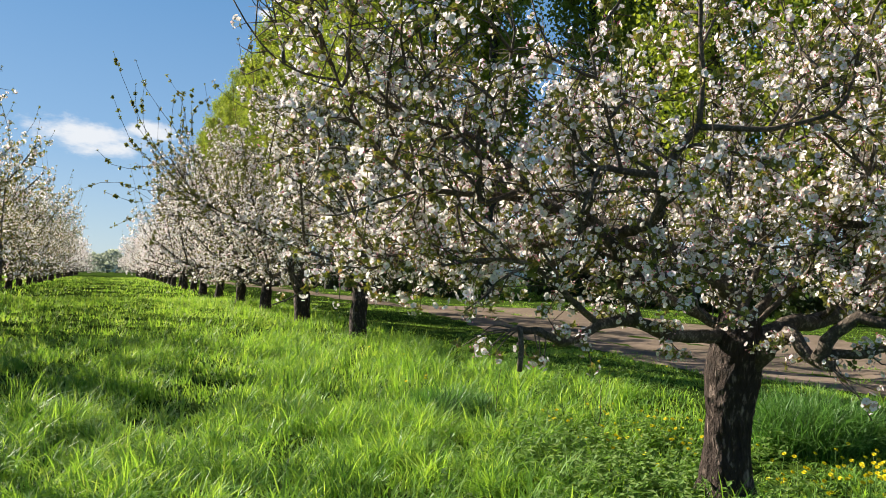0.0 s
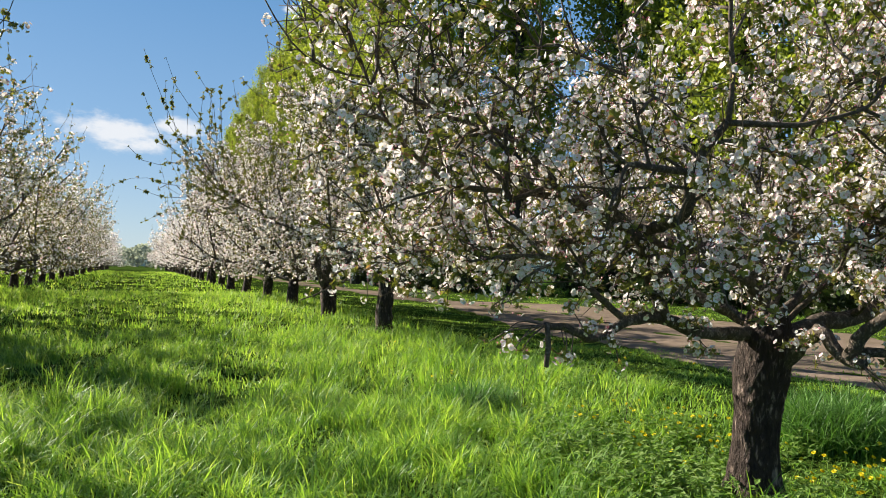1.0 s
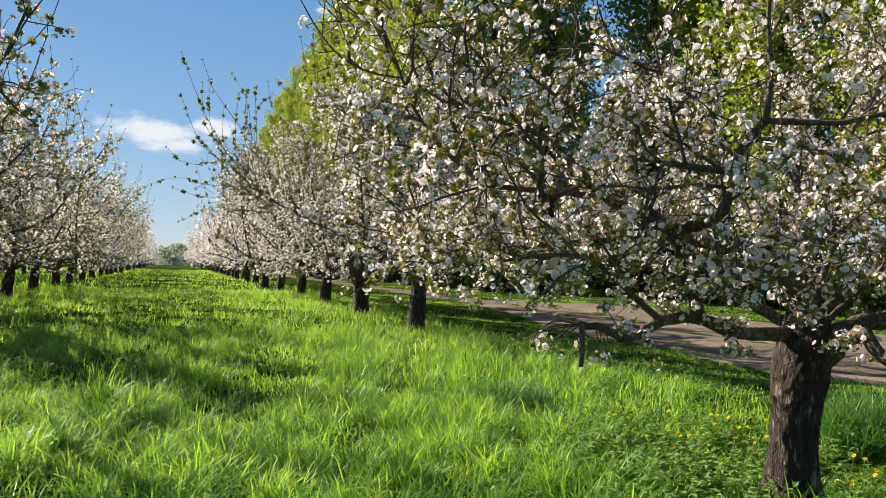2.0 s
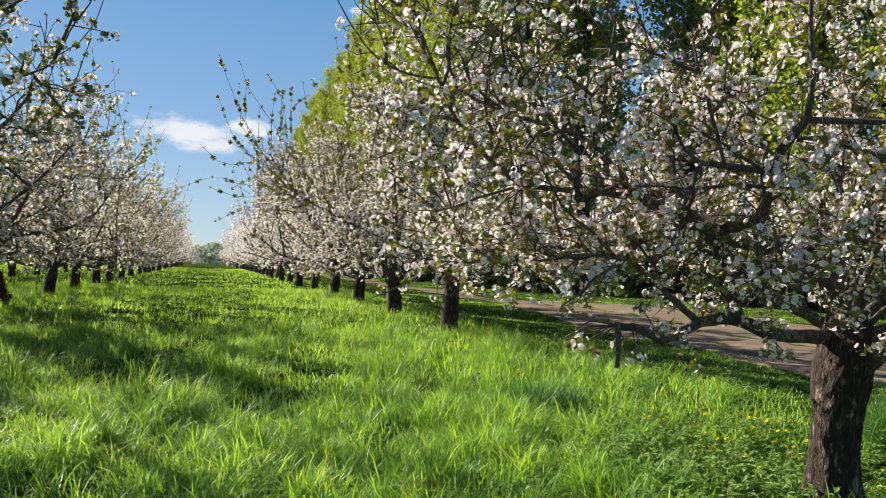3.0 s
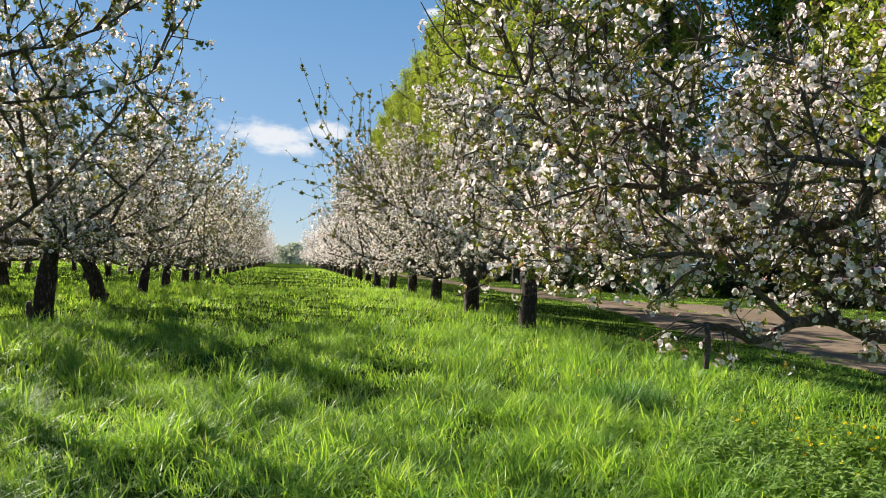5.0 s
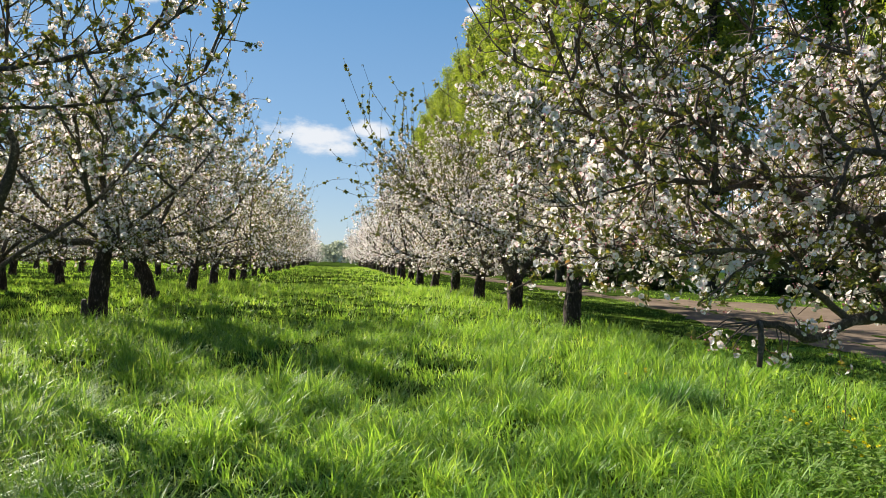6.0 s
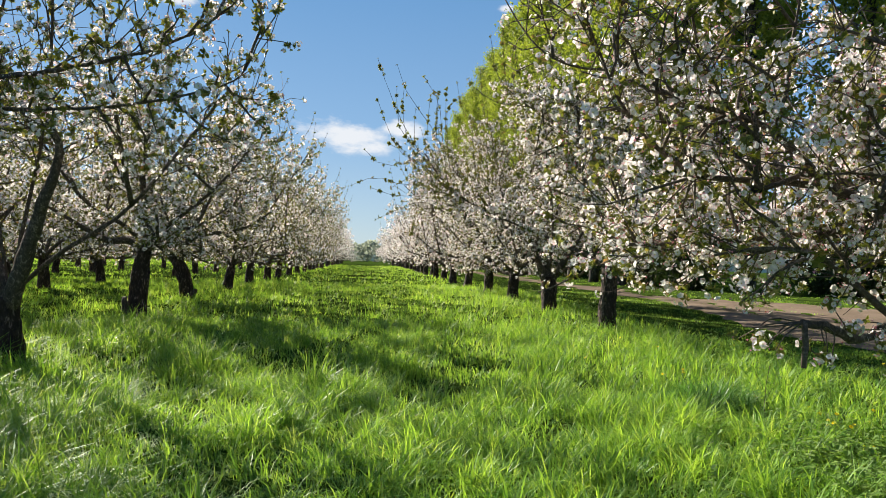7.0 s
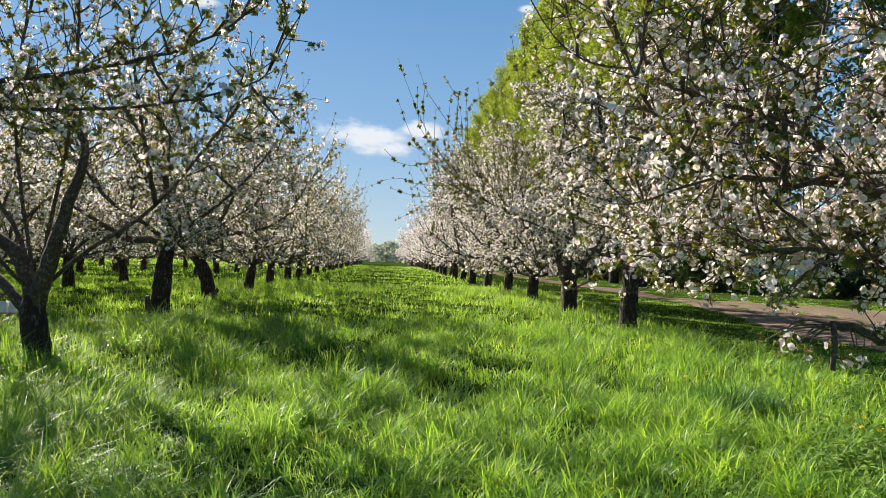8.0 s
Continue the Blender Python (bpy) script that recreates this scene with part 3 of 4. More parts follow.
# The old tree beside the grass lane, limb by limb.
HERO_LIMBS = [
    ([(-0.05, 0.01, 1.17), (-0.59, -0.01, 1.19), (-1.0, -0.05, 1.3), (-1.4, -0.19, 1.28), (-1.71, -0.27, 1.18), (-1.99, -0.37, 1.25), (-2.19, -0.45, 1.28)], 0.06, 0.022),
    ([(-2.18, -0.45, 1.29), (-2.18, -0.47, 1.15), (-2.19, -0.47, 1.02)], 0.019, 0.016),
    ([(-0.98, -0.06, 1.29), (-1.13, -0.11, 1.58), (-1.27, -0.17, 1.82), (-1.5, -0.18, 1.97), (-1.77, -0.17, 2.07), (-2.0, -0.18, 2.19)], 0.052, 0.026),
    ([(0.05, 0.03, 1.2), (0.03, 0.03, 1.54), (-0.21, 0.02, 1.71), (-0.45, 0.01, 1.81), (-0.77, 0.05, 1.84), (-1.1, 0.03, 1.91), (-1.39, -0.01, 2.04), (-1.6, -0.04, 2.25)], 0.07, 0.028),
    ([(-1.21, -0.09, 1.93), (-1.24, -0.4, 1.96), (-1.29, -0.66, 2.03), (-1.38, -0.79, 2.24)], 0.045, 0.035),
    ([(-1.38, -0.79, 2.25), (-1.64, -0.79, 2.26), (-1.83, -0.76, 2.27), (-1.9, -0.77, 2.12), (-1.97, -0.79, 2.0)], 0.027, 0.01),
    ([(-1.38, -0.79, 2.22), (-1.31, -0.88, 2.43), (-1.25, -0.97, 2.56)], 0.034, 0.024),
    ([(-1.25, -0.97, 2.55), (-1.05, -1.06, 2.54), (-0.87, -1.2, 2.54), (-0.69, -1.33, 2.59), (-0.54, -1.4, 2.68), (-0.46, -1.45, 2.94)], 0.021, 0.008),
    ([(-1.25, -0.97, 2.55), (-1.24, -0.99, 2.81), (-1.26, -0.99, 3.12), (-1.28, -1.0, 3.57)], 0.02, 0.012),
    ([(-1.67, -0.77, 2.26), (-1.74, -0.75, 2.52), (-1.84, -0.72, 2.86), (-1.89, -0.71, 3.1)], 0.013, 0.007),
    ([(-2.0, -0.18, 2.19), (-2.22, -0.19, 2.11), (-2.37, -0.23, 2.09), (-2.4, -0.28, 2.31), (-2.44, -0.33, 2.51)], 0.022, 0.016),
    ([(-2.44, -0.33, 2.5), (-2.3, -0.39, 2.59), (-2.28, -0.41, 2.88), (-2.25, -0.44, 3.16)], 0.014, 0.007),
    ([(-1.84, -0.14, 2.11), (-2.24, -0.07, 2.15), (-2.63, -0.01, 2.16), (-2.87, -0.02, 2.29), (-3.04, 0.0, 2.44), (-3.17, -0.01, 2.61), (-3.25, 0.02, 2.8), (-3.35, 0.0, 3.01), (-3.47, -0.01, 3.31)], 0.024, 0.005),
    ([(-3.25, 0.02, 2.81), (-3.45, 0.06, 2.83), (-3.63, 0.08, 2.91), (-3.77, 0.08, 3.04), (-3.91, 0.08, 3.25)], 0.008, 0.004),
    ([(-2.0, -0.18, 2.19), (-2.21, -0.15, 2.42), (-2.4, -0.13, 2.52), (-2.59, -0.1, 2.57), (-2.76, -0.08, 2.59), (-2.95, -0.11, 2.68)], 0.026, 0.008),
    ([(-2.42, -0.12, 2.53), (-2.59, -0.09, 2.48), (-2.76, -0.07, 2.47), (-2.93, 0.0, 2.5)], 0.018, 0.008),
    ([(0.2, -0.04, 1.12), (0.56, -0.09, 1.27), (0.86, -0.11, 1.3), (1.16, -0.14, 1.41), (1.51, -0.19, 1.53), (2.0, -0.31, 1.79)], 0.085, 0.035),
    ([(0.1, -0.09, 0.91), (0.09, -0.31, 1.11), (0.06, -0.52, 1.24), (0.05, -0.62, 1.14), (0.07, -0.73, 1.05), (0.08, -0.85, 1.03)], 0.065, 0.04),
    ([(0.07, -0.73, 1.06), (0.09, -0.86, 1.26), (0.15, -1.0, 1.37), (0.23, -1.15, 1.35), (0.4, -1.34, 1.44)], 0.052, 0.03),
    ([(0.14, -0.77, 1.12), (0.25, -0.93, 1.12), (0.33, -1.08, 1.19), (0.5, -1.27, 1.31)], 0.034, 0.022),
    ([(0.12, 0.04, 1.25), (0.34, 0.11, 1.6), (0.42, 0.06, 1.93), (0.17, -0.06, 2.28), (0.14, -0.28, 2.61), (0.16, -0.52, 3.0), (0.16, -0.76, 3.4)], 0.032, 0.01),
    ([(0.2, 0.05, 1.25), (0.88, 0.19, 1.71), (1.58, 0.3, 2.14), (2.32, 0.39, 2.62), (2.9, 0.39, 3.25)], 0.04, 0.012),
    ([(0.12, 0.12, 1.25), (0.47, 0.7, 1.8), (0.52, 1.21, 2.3), (0.41, 1.67, 2.91), (0.13, 2.1, 3.61)], 0.045, 0.014),
    ([(0.2, -0.05, 1.25), (0.45, -0.39, 1.74), (0.32, -0.78, 2.11), (0.18, -1.06, 2.43), (0.05, -1.23, 2.9)], 0.024, 0.009),
    ([(0.15, 0.1, 1.25), (0.87, 0.63, 1.86), (1.11, 1.15, 2.56), (1.5, 1.39, 3.39)], 0.035, 0.012),
    ([(-0.77, 0.05, 1.84), (-0.95, 0.45, 2.07), (-1.26, 0.91, 2.27), (-1.57, 1.36, 2.59), (-1.82, 1.67, 3.07)], 0.045, 0.014),
    ([(-1.2, 0.1, 1.86), (-1.7, 0.25, 1.84), (-2.3, 0.35, 1.76), (-3.0, 0.4, 1.72)], 0.03, 0.01),
    ([(-0.8, 0.2, 1.85), (-1.3, 0.75, 1.86), (-1.9, 1.15, 1.8), (-2.6, 1.5, 1.76)], 0.034, 0.01),
    ([(-0.45, 0.0, 1.8), (-0.75, -0.4, 1.8), (-1.1, -0.75, 1.72), (-1.6, -1.0, 1.62)], 0.026, 0.009),
    ([(0.05, 0.15, 1.25), (-0.4, 0.8, 1.6), (-0.9, 1.4, 1.75), (-1.5, 2.1, 1.8)], 0.05, 0.012),
    ([(0.5, 0.5, 1.75), (0.8, 1.2, 1.85), (0.9, 1.9, 1.9), (0.7, 2.6, 2.1)], 0.045, 0.012),
    ([(0.3, -0.7, 2.05), (0.7, -1.0, 2.0), (1.1, -1.3, 2.1), (1.3, -1.6, 2.3)], 0.03, 0.009),
    ([(0.09, 0.02, 1.28), (-0.12, -0.05, 1.52), (-0.42, -0.12, 1.66), (-0.8, -0.2, 1.7), (-1.2, -0.3, 1.62)], 0.06, 0.016),
    ([(0.86, -0.11, 1.3), (0.7, -0.45, 1.5), (0.5, -0.75, 1.6), (0.25, -1.0, 1.62)], 0.03, 0.01),
    ([(1.16, -0.14, 1.41), (1.05, -0.6, 1.65), (0.95, -1.0, 1.85), (0.75, -1.4, 2.0)], 0.03, 0.01),
    ([(-1.4, -0.19, 1.28), (-1.74, -0.27, 1.5), (-2.0, -0.27, 1.68), (-2.32, -0.24, 1.71), (-2.6, -0.17, 1.66)], 0.025, 0.008),
]
# Openings added through its crown towards the sun, so light reaches trunk and limb.
SUNWARD = (-0.519, 0.714, 0.469)
SUN_GAPS = [((-0.12, -0.1, 0.75), SUNWARD, 0.2), ((0.12, -0.85, 1.25), SUNWARD, 0.4)]
# Blossom that hangs below the lowest boughs: place, how many clusters, how loose.
DROPS = [((-1.05, -0.05, 1.3), 5, 0.04), ((-0.72, -0.08, 1.28), 6, 0.045), ((-0.65, -0.08, 1.07), 8, 0.05), ((0.11, -0.86, 1.03), 3, 0.05), ((0.05, -1.2, 0.8), 5, 0.06), ((-2.4, -0.45, 1.14), 5, 0.04),
         ((-2.04, -0.45, 1.08), 2, 0.03), ((-2.5, -0.4, 1.22), 3, 0.07), ((-0.38, -0.3, 1.36), 7, 0.08), ((-0.26, -0.4, 1.6), 9, 0.12), ((0.02, -0.5, 1.69), 10, 0.14), ((-0.73, -0.5, 1.83), 9, 0.14), ((-0.06, -0.9, 2.27), 9, 0.16)]
hero = apple_tree("old spreading apple tree in full white bloom beside the lane",
                  [(0.01, 0.06, -0.25), (0.0, 0.05, 0.16), (0.01, 0.03, 0.52), (0.03, 0.01, 0.84), (0.06, -0.01, 1.06), (0.09, 0.0, 1.22), (0.11, 0.0, 1.33)],
                  (0.27, 0.18, 0.163, 0.168, 0.2, 0.2, 0.15), HERO_LIMBS, 11, CLOSE, every=(0.15, 0.11, 0.05), reach=3.7, low=1.36, whips=40, singles=300, most=8000, airy=0.52, clear=20, ridges=0.075, size=1.0, gaps=SUN_GAPS, tufts=DROPS, sprays=24, inward=0.5, own_branches=True)
hero.matrix_basis = pose(4.53, 4.51, 0)

# Its like on the other side of the lane, whose boughs hang over the view.
nrng = np.random.default_rng(23)
near_left = apple_tree("old apple tree in bloom with long overhanging boughs",
                       [(0.0, 0.0, -0.2), (0.05, 0.03, 0.5), (0.02, 0.0, 0.95), (0.0, 0.0, 1.2)], (0.24, 0.18, 0.18, 0.13),
                       wild_limbs(nrng, (0.0, 0.0, 1.05), 3, 1.7, 3.6, 0.08) + [
                           ([(0.0, 0.0, 1.1), (0.4, 0.9, 2.1), (1.0, 1.6, 2.95), (2.03, 1.16, 3.05), (2.66, 0.71, 3.06), (3.19, 0.27, 3.07), (3.59, -0.06, 3.14), (3.89, -0.29, 3.29), (4.0, -0.4, 3.42)], 0.045, 0.004),
                           ([(0.4, 0.9, 2.1), (1.14, 1.6, 2.75), (1.8, 1.38, 2.77), (2.64, 0.72, 2.7), (3.23, 0.27, 2.69), (3.69, -0.06, 2.73), (3.92, -0.23, 2.79), (4.04, -0.35, 2.98), (4.16, -0.41, 3.16)], 0.026, 0.004)],
                       29, LEAFY, every=(0.28, 0.2, 0.1), reach=4.2, low=1.7, whips=10, most=2600, wood=0.6, size=0.95)
near_left.matrix_basis = pose(-5.0, 5.4, land(-5.0, 5.4))


# The trees along the lane that show their own trunks and forks.
def lane_tree(seed, trunk, trunk_r, limbs, place, label, stub=None, low=0.95, most=8000, extra=(), models=None, floor=2.1, count=6, thick=0.06):
    rng = np.random.default_rng(seed)
    own = limbs + wild_limbs(rng, trunk[-1], count, 2.8, 6.1 if place[0] > 0 else 5.7, thick, floor if place[0] < 0 else 1.25)
    if stub:
        own = own + [stub]
    t = apple_tree(label, trunk, trunk_r, own, seed + 7, models or MIDDLE, every=(0.22, 0.15, 0.08), reach=3.5, low=low, whips=70, whip_long=1.5, sides=8, sprig=1.05, most=most, size=1.06, step=0.14, extra=extra)
    t.matrix_basis = pose(*place)
    return t


lane_tree(61, [(0.06, 0, -0.35), (-0.01, 0, 0.27), (-0.08, 0, 0.68), (-0.06, 0, 0.92)], (0.21, 0.155, 0.175, 0.13), [
    ([(-0.05, 0.0, 0.79), (0.1, -0.12, 1.17), (0.29, -0.24, 1.66), (0.47, -0.37, 2.13), (0.69, -0.49, 2.78), (0.5, -0.59, 3.32)], 0.125, 0.03),
    ([(-0.07, 0.0, 0.75), (-0.15, 0.0, 1.09), (-0.3, 0.0, 1.42), (-0.49, -0.08, 1.63), (-1.03, -0.15, 1.87), (-1.9, -0.3, 2.4)], 0.11, 0.03),
    ([(-0.08, 0.0, 0.64), (-0.34, 0.12, 0.85), (-0.68, 0.34, 1.1), (-1.4, 0.69, 1.42), (-2.3, 1.0, 2.1)], 0.085, 0.025)],
    (-4.75, 10.25, 0), "old apple tree in bloom with a low three-way fork", low=2.4, most=1700, models=GREENER, floor=3.5, count=3, thick=0.035)
lane_tree(62, [(-0.02, 0, -0.3), (0.06, 0, 0.7), (0.09, 0, 1.22), (0.2, -0.05, 1.75)], (0.25, 0.21, 0.2, 0.14), [
    ([(0.19, -0.06, 1.62), (-0.15, -0.22, 1.8), (-0.54, -0.4, 1.78), (-1.05, -0.56, 2.07), (-1.9, -0.8, 2.6)], 0.09, 0.025)],
    (-5.4, 17.75, 0), "apple tree in bloom with a burl at its foot",
    ([(0.0, -0.1, 0.05), (-0.15, -0.25, 0.25), (-0.14, -0.36, 0.52)], 0.13, 0.05), low=1.6, most=7000, models=GREENER)
lane_tree(63, [(0.02, 0, -0.3), (-0.08, 0, 0.65), (-0.27, 0, 1.16), (-0.41, 0, 1.41)], (0.25, 0.2, 0.2, 0.15), [
    ([(-0.37, 0.0, 1.24), (-0.65, -0.08, 1.57), (-0.97, -0.16, 1.89), (-1.22, -0.25, 2.64)], 0.11, 0.03),
    ([(-0.32, 0.0, 1.29), (-0.15, -0.22, 1.7), (0.33, -0.46, 2.08), (1.03, -0.72, 2.17), (1.72, -0.97, 2.3), (2.5, -1.1, 2.8)], 0.1, 0.025)],
    (-5.45, 23.0, 0), "leaning apple tree in bloom with a cut stub on its trunk",
    ([(0.0, -0.05, 0.22), (0.2, -0.22, 0.3), (0.3, -0.34, 0.47)], 0.08, 0.05), most=6800, models=GREENER)
lane_tree(64, [(0, 0, -0.3), (-0.02, 0, 0.5), (0.02, 0, 1.0), (0.0, 0, 1.5)], (0.24, 0.2, 0.18, 0.16), [
    ([(-0.05, -0.1, 0.75), (-0.2, -0.25, 0.9), (-0.22, -0.3, 0.55)], 0.03, 0.02)],
    (5.2, 16.2, 0), "sturdy apple tree covered in white blossom beside the track")
lane_tree(65, [(0, 0, -0.3), (0.0, 0, 0.45), (-0.02, 0, 0.8), (-0.05, 0, 1.05)], (0.26, 0.22, 0.24, 0.2), [
    ([(-0.05, 0.0, 0.8), (-0.3, -0.1, 1.25), (-0.5, -0.2, 1.7), (-0.9, -0.5, 2.5)], 0.14, 0.03),
    ([(0.05, 0.0, 0.85), (0.25, -0.05, 1.3), (0.6, -0.1, 1.8), (1.1, 0.1, 2.6)], 0.12, 0.03),
    ([(-0.9, -0.5, 2.5), (-1.8, -0.9, 2.75), (-2.7, -1.3, 3.1), (-3.5, -1.66, 3.5)], 0.03, 0.012)],
    (5.3, 22.0, 0.12), "thick-trunked apple tree with tall shoots above its bloom", extra=[
        [(-3.5, -1.66, 3.5), (-3.95, -1.65, 4.24), (-4.67, -1.6, 4.99), (-4.99, -1.59, 6.13)],
        [(-3.3, -1.6, 3.4), (-3.48, -1.69, 4.87), (-3.62, -1.69, 5.64), (-3.73, -1.7, 6.56)],
        [(-3.5, -1.66, 3.5), (-4.24, -1.62, 3.84), (-5.03, -1.56, 4.12), (-5.8, -1.51, 4.33)],
        [(-3.2, -1.5, 3.3), (-3.36, -1.7, 5.03), (-3.2, -1.73, 5.81), (-3.06, -1.74, 6.2)],
        [(-3.5, -1.66, 3.5), (-4.42, -1.61, 4.45), (-4.58, -1.62, 5.45), (-4.61, -1.62, 6.19)],
        [(-3.5, -1.66, 3.5), (-4.7, -1.58, 3.59), (-5.32, -1.54, 3.7), (-6.0, -1.47, 3.24)]])


# The rest of the orchard: a few built trees, each standing many times in the rows.
def orchard_tree(seed, models, most, every, twig_sides, sides, fork_high, lean, size=1.0, top=5.6, step=0.14, whips=40):
    rng = np.random.default_rng(seed)
    fork = (lean[0], lean[1], fork_high)
    trunk = [(0, 0, -0.25), (lean[0] * 0.2, lean[1] * 0.2, fork_high * 0.35), (lean[0] * 0.7, lean[1] * 0.7, fork_high * 0.75), (lean[0], lean[1], fork_high + 0.12)]
    return apple_tree("apple tree covered in white blossom in an orchard row", trunk, (0.24, 0.175, 0.17, 0.13), wild_limbs(rng, fork, 6, 3.1, top, 0.075),
                      seed + 100, models, every=every, reach=3.5, low=0.8, whips=whips, whip_long=1.8, twig_sides=twig_sides, sides=sides, most=most, size=size, step=step, sprig=1.0)


mid_trees = [orchard_tree(s, MIDDLE, 7000, (0.19, 0.14, 0.07), 3, 8, f, l, 1.08) for s, f, l in ((41, 0.95, (0.03, 0.05)), (42, 0.8, (-0.1, 0.02)))]
far_trees = [orchard_tree(s, FAR, 1900, (0.32, 0.28, 0.13), 2, 5, f, l, 1.0, step=0.4, whips=26) for s, f, l in ((51, 0.9, (0.05, 0.05)), (52, 1.0, (-0.08, 0.03)), (53, 0.8, (0.1, -0.06)))]
side_trees = [orchard_tree(s, FAR_GREENER, 2700, (0.32, 0.28, 0.13), 2, 5, f, l, 1.0, step=0.4, whips=26) for s, f, l in ((57, 1.0, (-0.1, 0.05)), (58, 0.85, (0.12, 0.0)))]
last_trees = [orchard_tree(s, DISTANT, 560, (0.5, 0.4, 0.2), 2, 4, f, l, 1.0, step=0.8, whips=4) for s, f, l in ((54, 0.9, (0.05, 0.05)), (55, 1.0, (-0.08, 0.03)))]
row_rng = random.Random(8)
used, turn_of = set(), [0]


def plant(kinds, x, y, scale=1.0):
    turn_of[0] += 1
    src = kinds[turn_of[0] % len(kinds)] if row_rng.random() < 0.6 or len(kinds) == 2 else row_rng.choice(kinds)
    m = pose(x + row_rng.uniform(-0.15, 0.15), y + row_rng.uniform(-0.25, 0.25), float(land(x, y)), 0, 0, row_rng.uniform(0, 360))
    m = m @ Matrix.Diagonal((scale, scale, scale * row_rng.uniform(0.95, 1.08), 1))
    if src.name in used:
        ob = copy_thing(src, m)
        ob.scale = m.to_scale()
    else:
        used.add(src.name)
        src.matrix_basis = m


for k in range(2, 26):
    y = 16.3 + 5.6 * k
    plant(mid_trees if y < 34 else far_trees if y < 66 else last_trees, 5.1, y, 1.14)
for k in range(3, 27):
    y = 12.1 + 5.6 * k
    plant(side_trees if y < 80 else last_trees, -5.3, y)
for row in range(1, 5):
    for k in range(13):
        y = 8 + 5.5 * k + 2.0 * (row % 2)
        if y > 3.2 * row + 4:
            plant(side_trees if y < 52 else last_trees, -5.2 - 5.6 * row, y)


# ---- tall trees behind the track ----
def tall_tree(seed, high, wide, leaves, label, leaf=1.0):
    rng = np.random.default_rng(seed)
    tree = tagged(new("tall_tree"), label, "tree", "tall trees behind the track")
    v, t = tube(spline([(0, 0, -0.4), (0.1, 0.0, high * 0.3), (0.0, 0.15, high * 0.65), (0.1, 0.1, high * 0.97)], 0.8), (0.42, 0.3, 0.16, 0.03), 9, rng, 0.03)
    part("trunk", Heap().put(v, t).mesh("trunk", [POPLAR_BARK], True), tree)
    h, tips = Heap(), []
    for k in range(int(high * 2.6)):
        z = high * (0.10 + 0.86 * (k + rng.uniform(0, 1)) / (high * 2.6))
        az = rng.uniform(0, 6.283)
        s = z / high
        far = wide * (0.55 + 0.6 * math.sin(math.pi * min(1, (s * 0.9 + 0.08)))) * (1 - 0.5 * s * s) * rng.uniform(0.6, 1.05)
        run = wander(rng, (0, 0, z), (math.cos(az), math.sin(az), 0.6), far, 6, 0.1, 0.12)
        h.put(*tube(run[::2], (0.07 * (1 - 0.7 * s), 0.015), 3))
        tips.append(run)
    part("boughs", h.mesh("boughs", [POPLAR_BARK], True), tree, kind="stuff")
    run = np.array(tips)
    k = rng.integers(0, len(run), leaves)
    f = rng.uniform(0.15, 1.0, leaves) ** 0.6 * (run.shape[1] - 1.001)
    i = f.astype(int)
    at = run[k, i] + (run[k, i + 1] - run[k, i]) * (f - i)[:, None]
    clump = rng.normal(size=(leaves, 3)) * np.array([0.38, 0.38, 0.45])
    models = []
    for q in range(4):
        g = Heap()
        for j in range(2):
            v, t = leaf_model(rng.uniform(0.14, 0.21) * leaf, rng.uniform(0.055, 0.08) * leaf)
            g.put(turned(v, rng.uniform(0, 6.28), rng.uniform(-0.9, 0.6)) + rng.normal(size=3) * 0.13, t, 0)
        models.append((np.concatenate(g.v), np.concatenate(g.t), np.concatenate(g.m)))
    c = Heap()
    scatter(c, models, at + clump, turns(rng, np.tile([0.0, -0.1, 0.3], (leaves, 1)), 0.9), rng.uniform(0.8, 1.5, leaves), rng)
    part("crown", c.mesh("crown", [POPLAR]), tree, kind="stuff")
    return tree


tall_a = tall_tree(71, 31.0, 4.3, 10000, "tall broad tree in fresh green spring leaf", 1.15)
tall_b = tall_tree(72, 29.0, 4.0, 9500, "tall slender tree in fresh green spring leaf", 1.15)
trng = random.Random(4)
seen_tall = set()
stands = [(17.6 + 0.4 * (k % 3), 51 + 7.6 * k) for k in range(16)] + [(20.5, 48), (24, 46), (22.5, 55), (27, 51)]
stands += [(28.3 + 1.2 * (k % 2), -3 + 5.4 * k) for k in range(9)] + [(34.0 + 1.5 * (k % 2), 0 + 6.5 * k) for k in range(8)]
for k, (x, y) in enumerate(stands):
    src = (tall_a, tall_b, tall_a)[k % 3]
    m = pose(x, y, float(land(x, y)), 0, 0, trng.uniform(0, 360))
    if src.name in seen_tall:
        s = trng.uniform(0.95, 1.05) * (1.04 if y > 105 else 1.12 if y > 82 else 1.16 if x < 26 else 1.2)
        copy_thing(src, m).scale = (s, s, s)
    else:
        seen_tall.add(src.name)
        src.matrix_basis = m


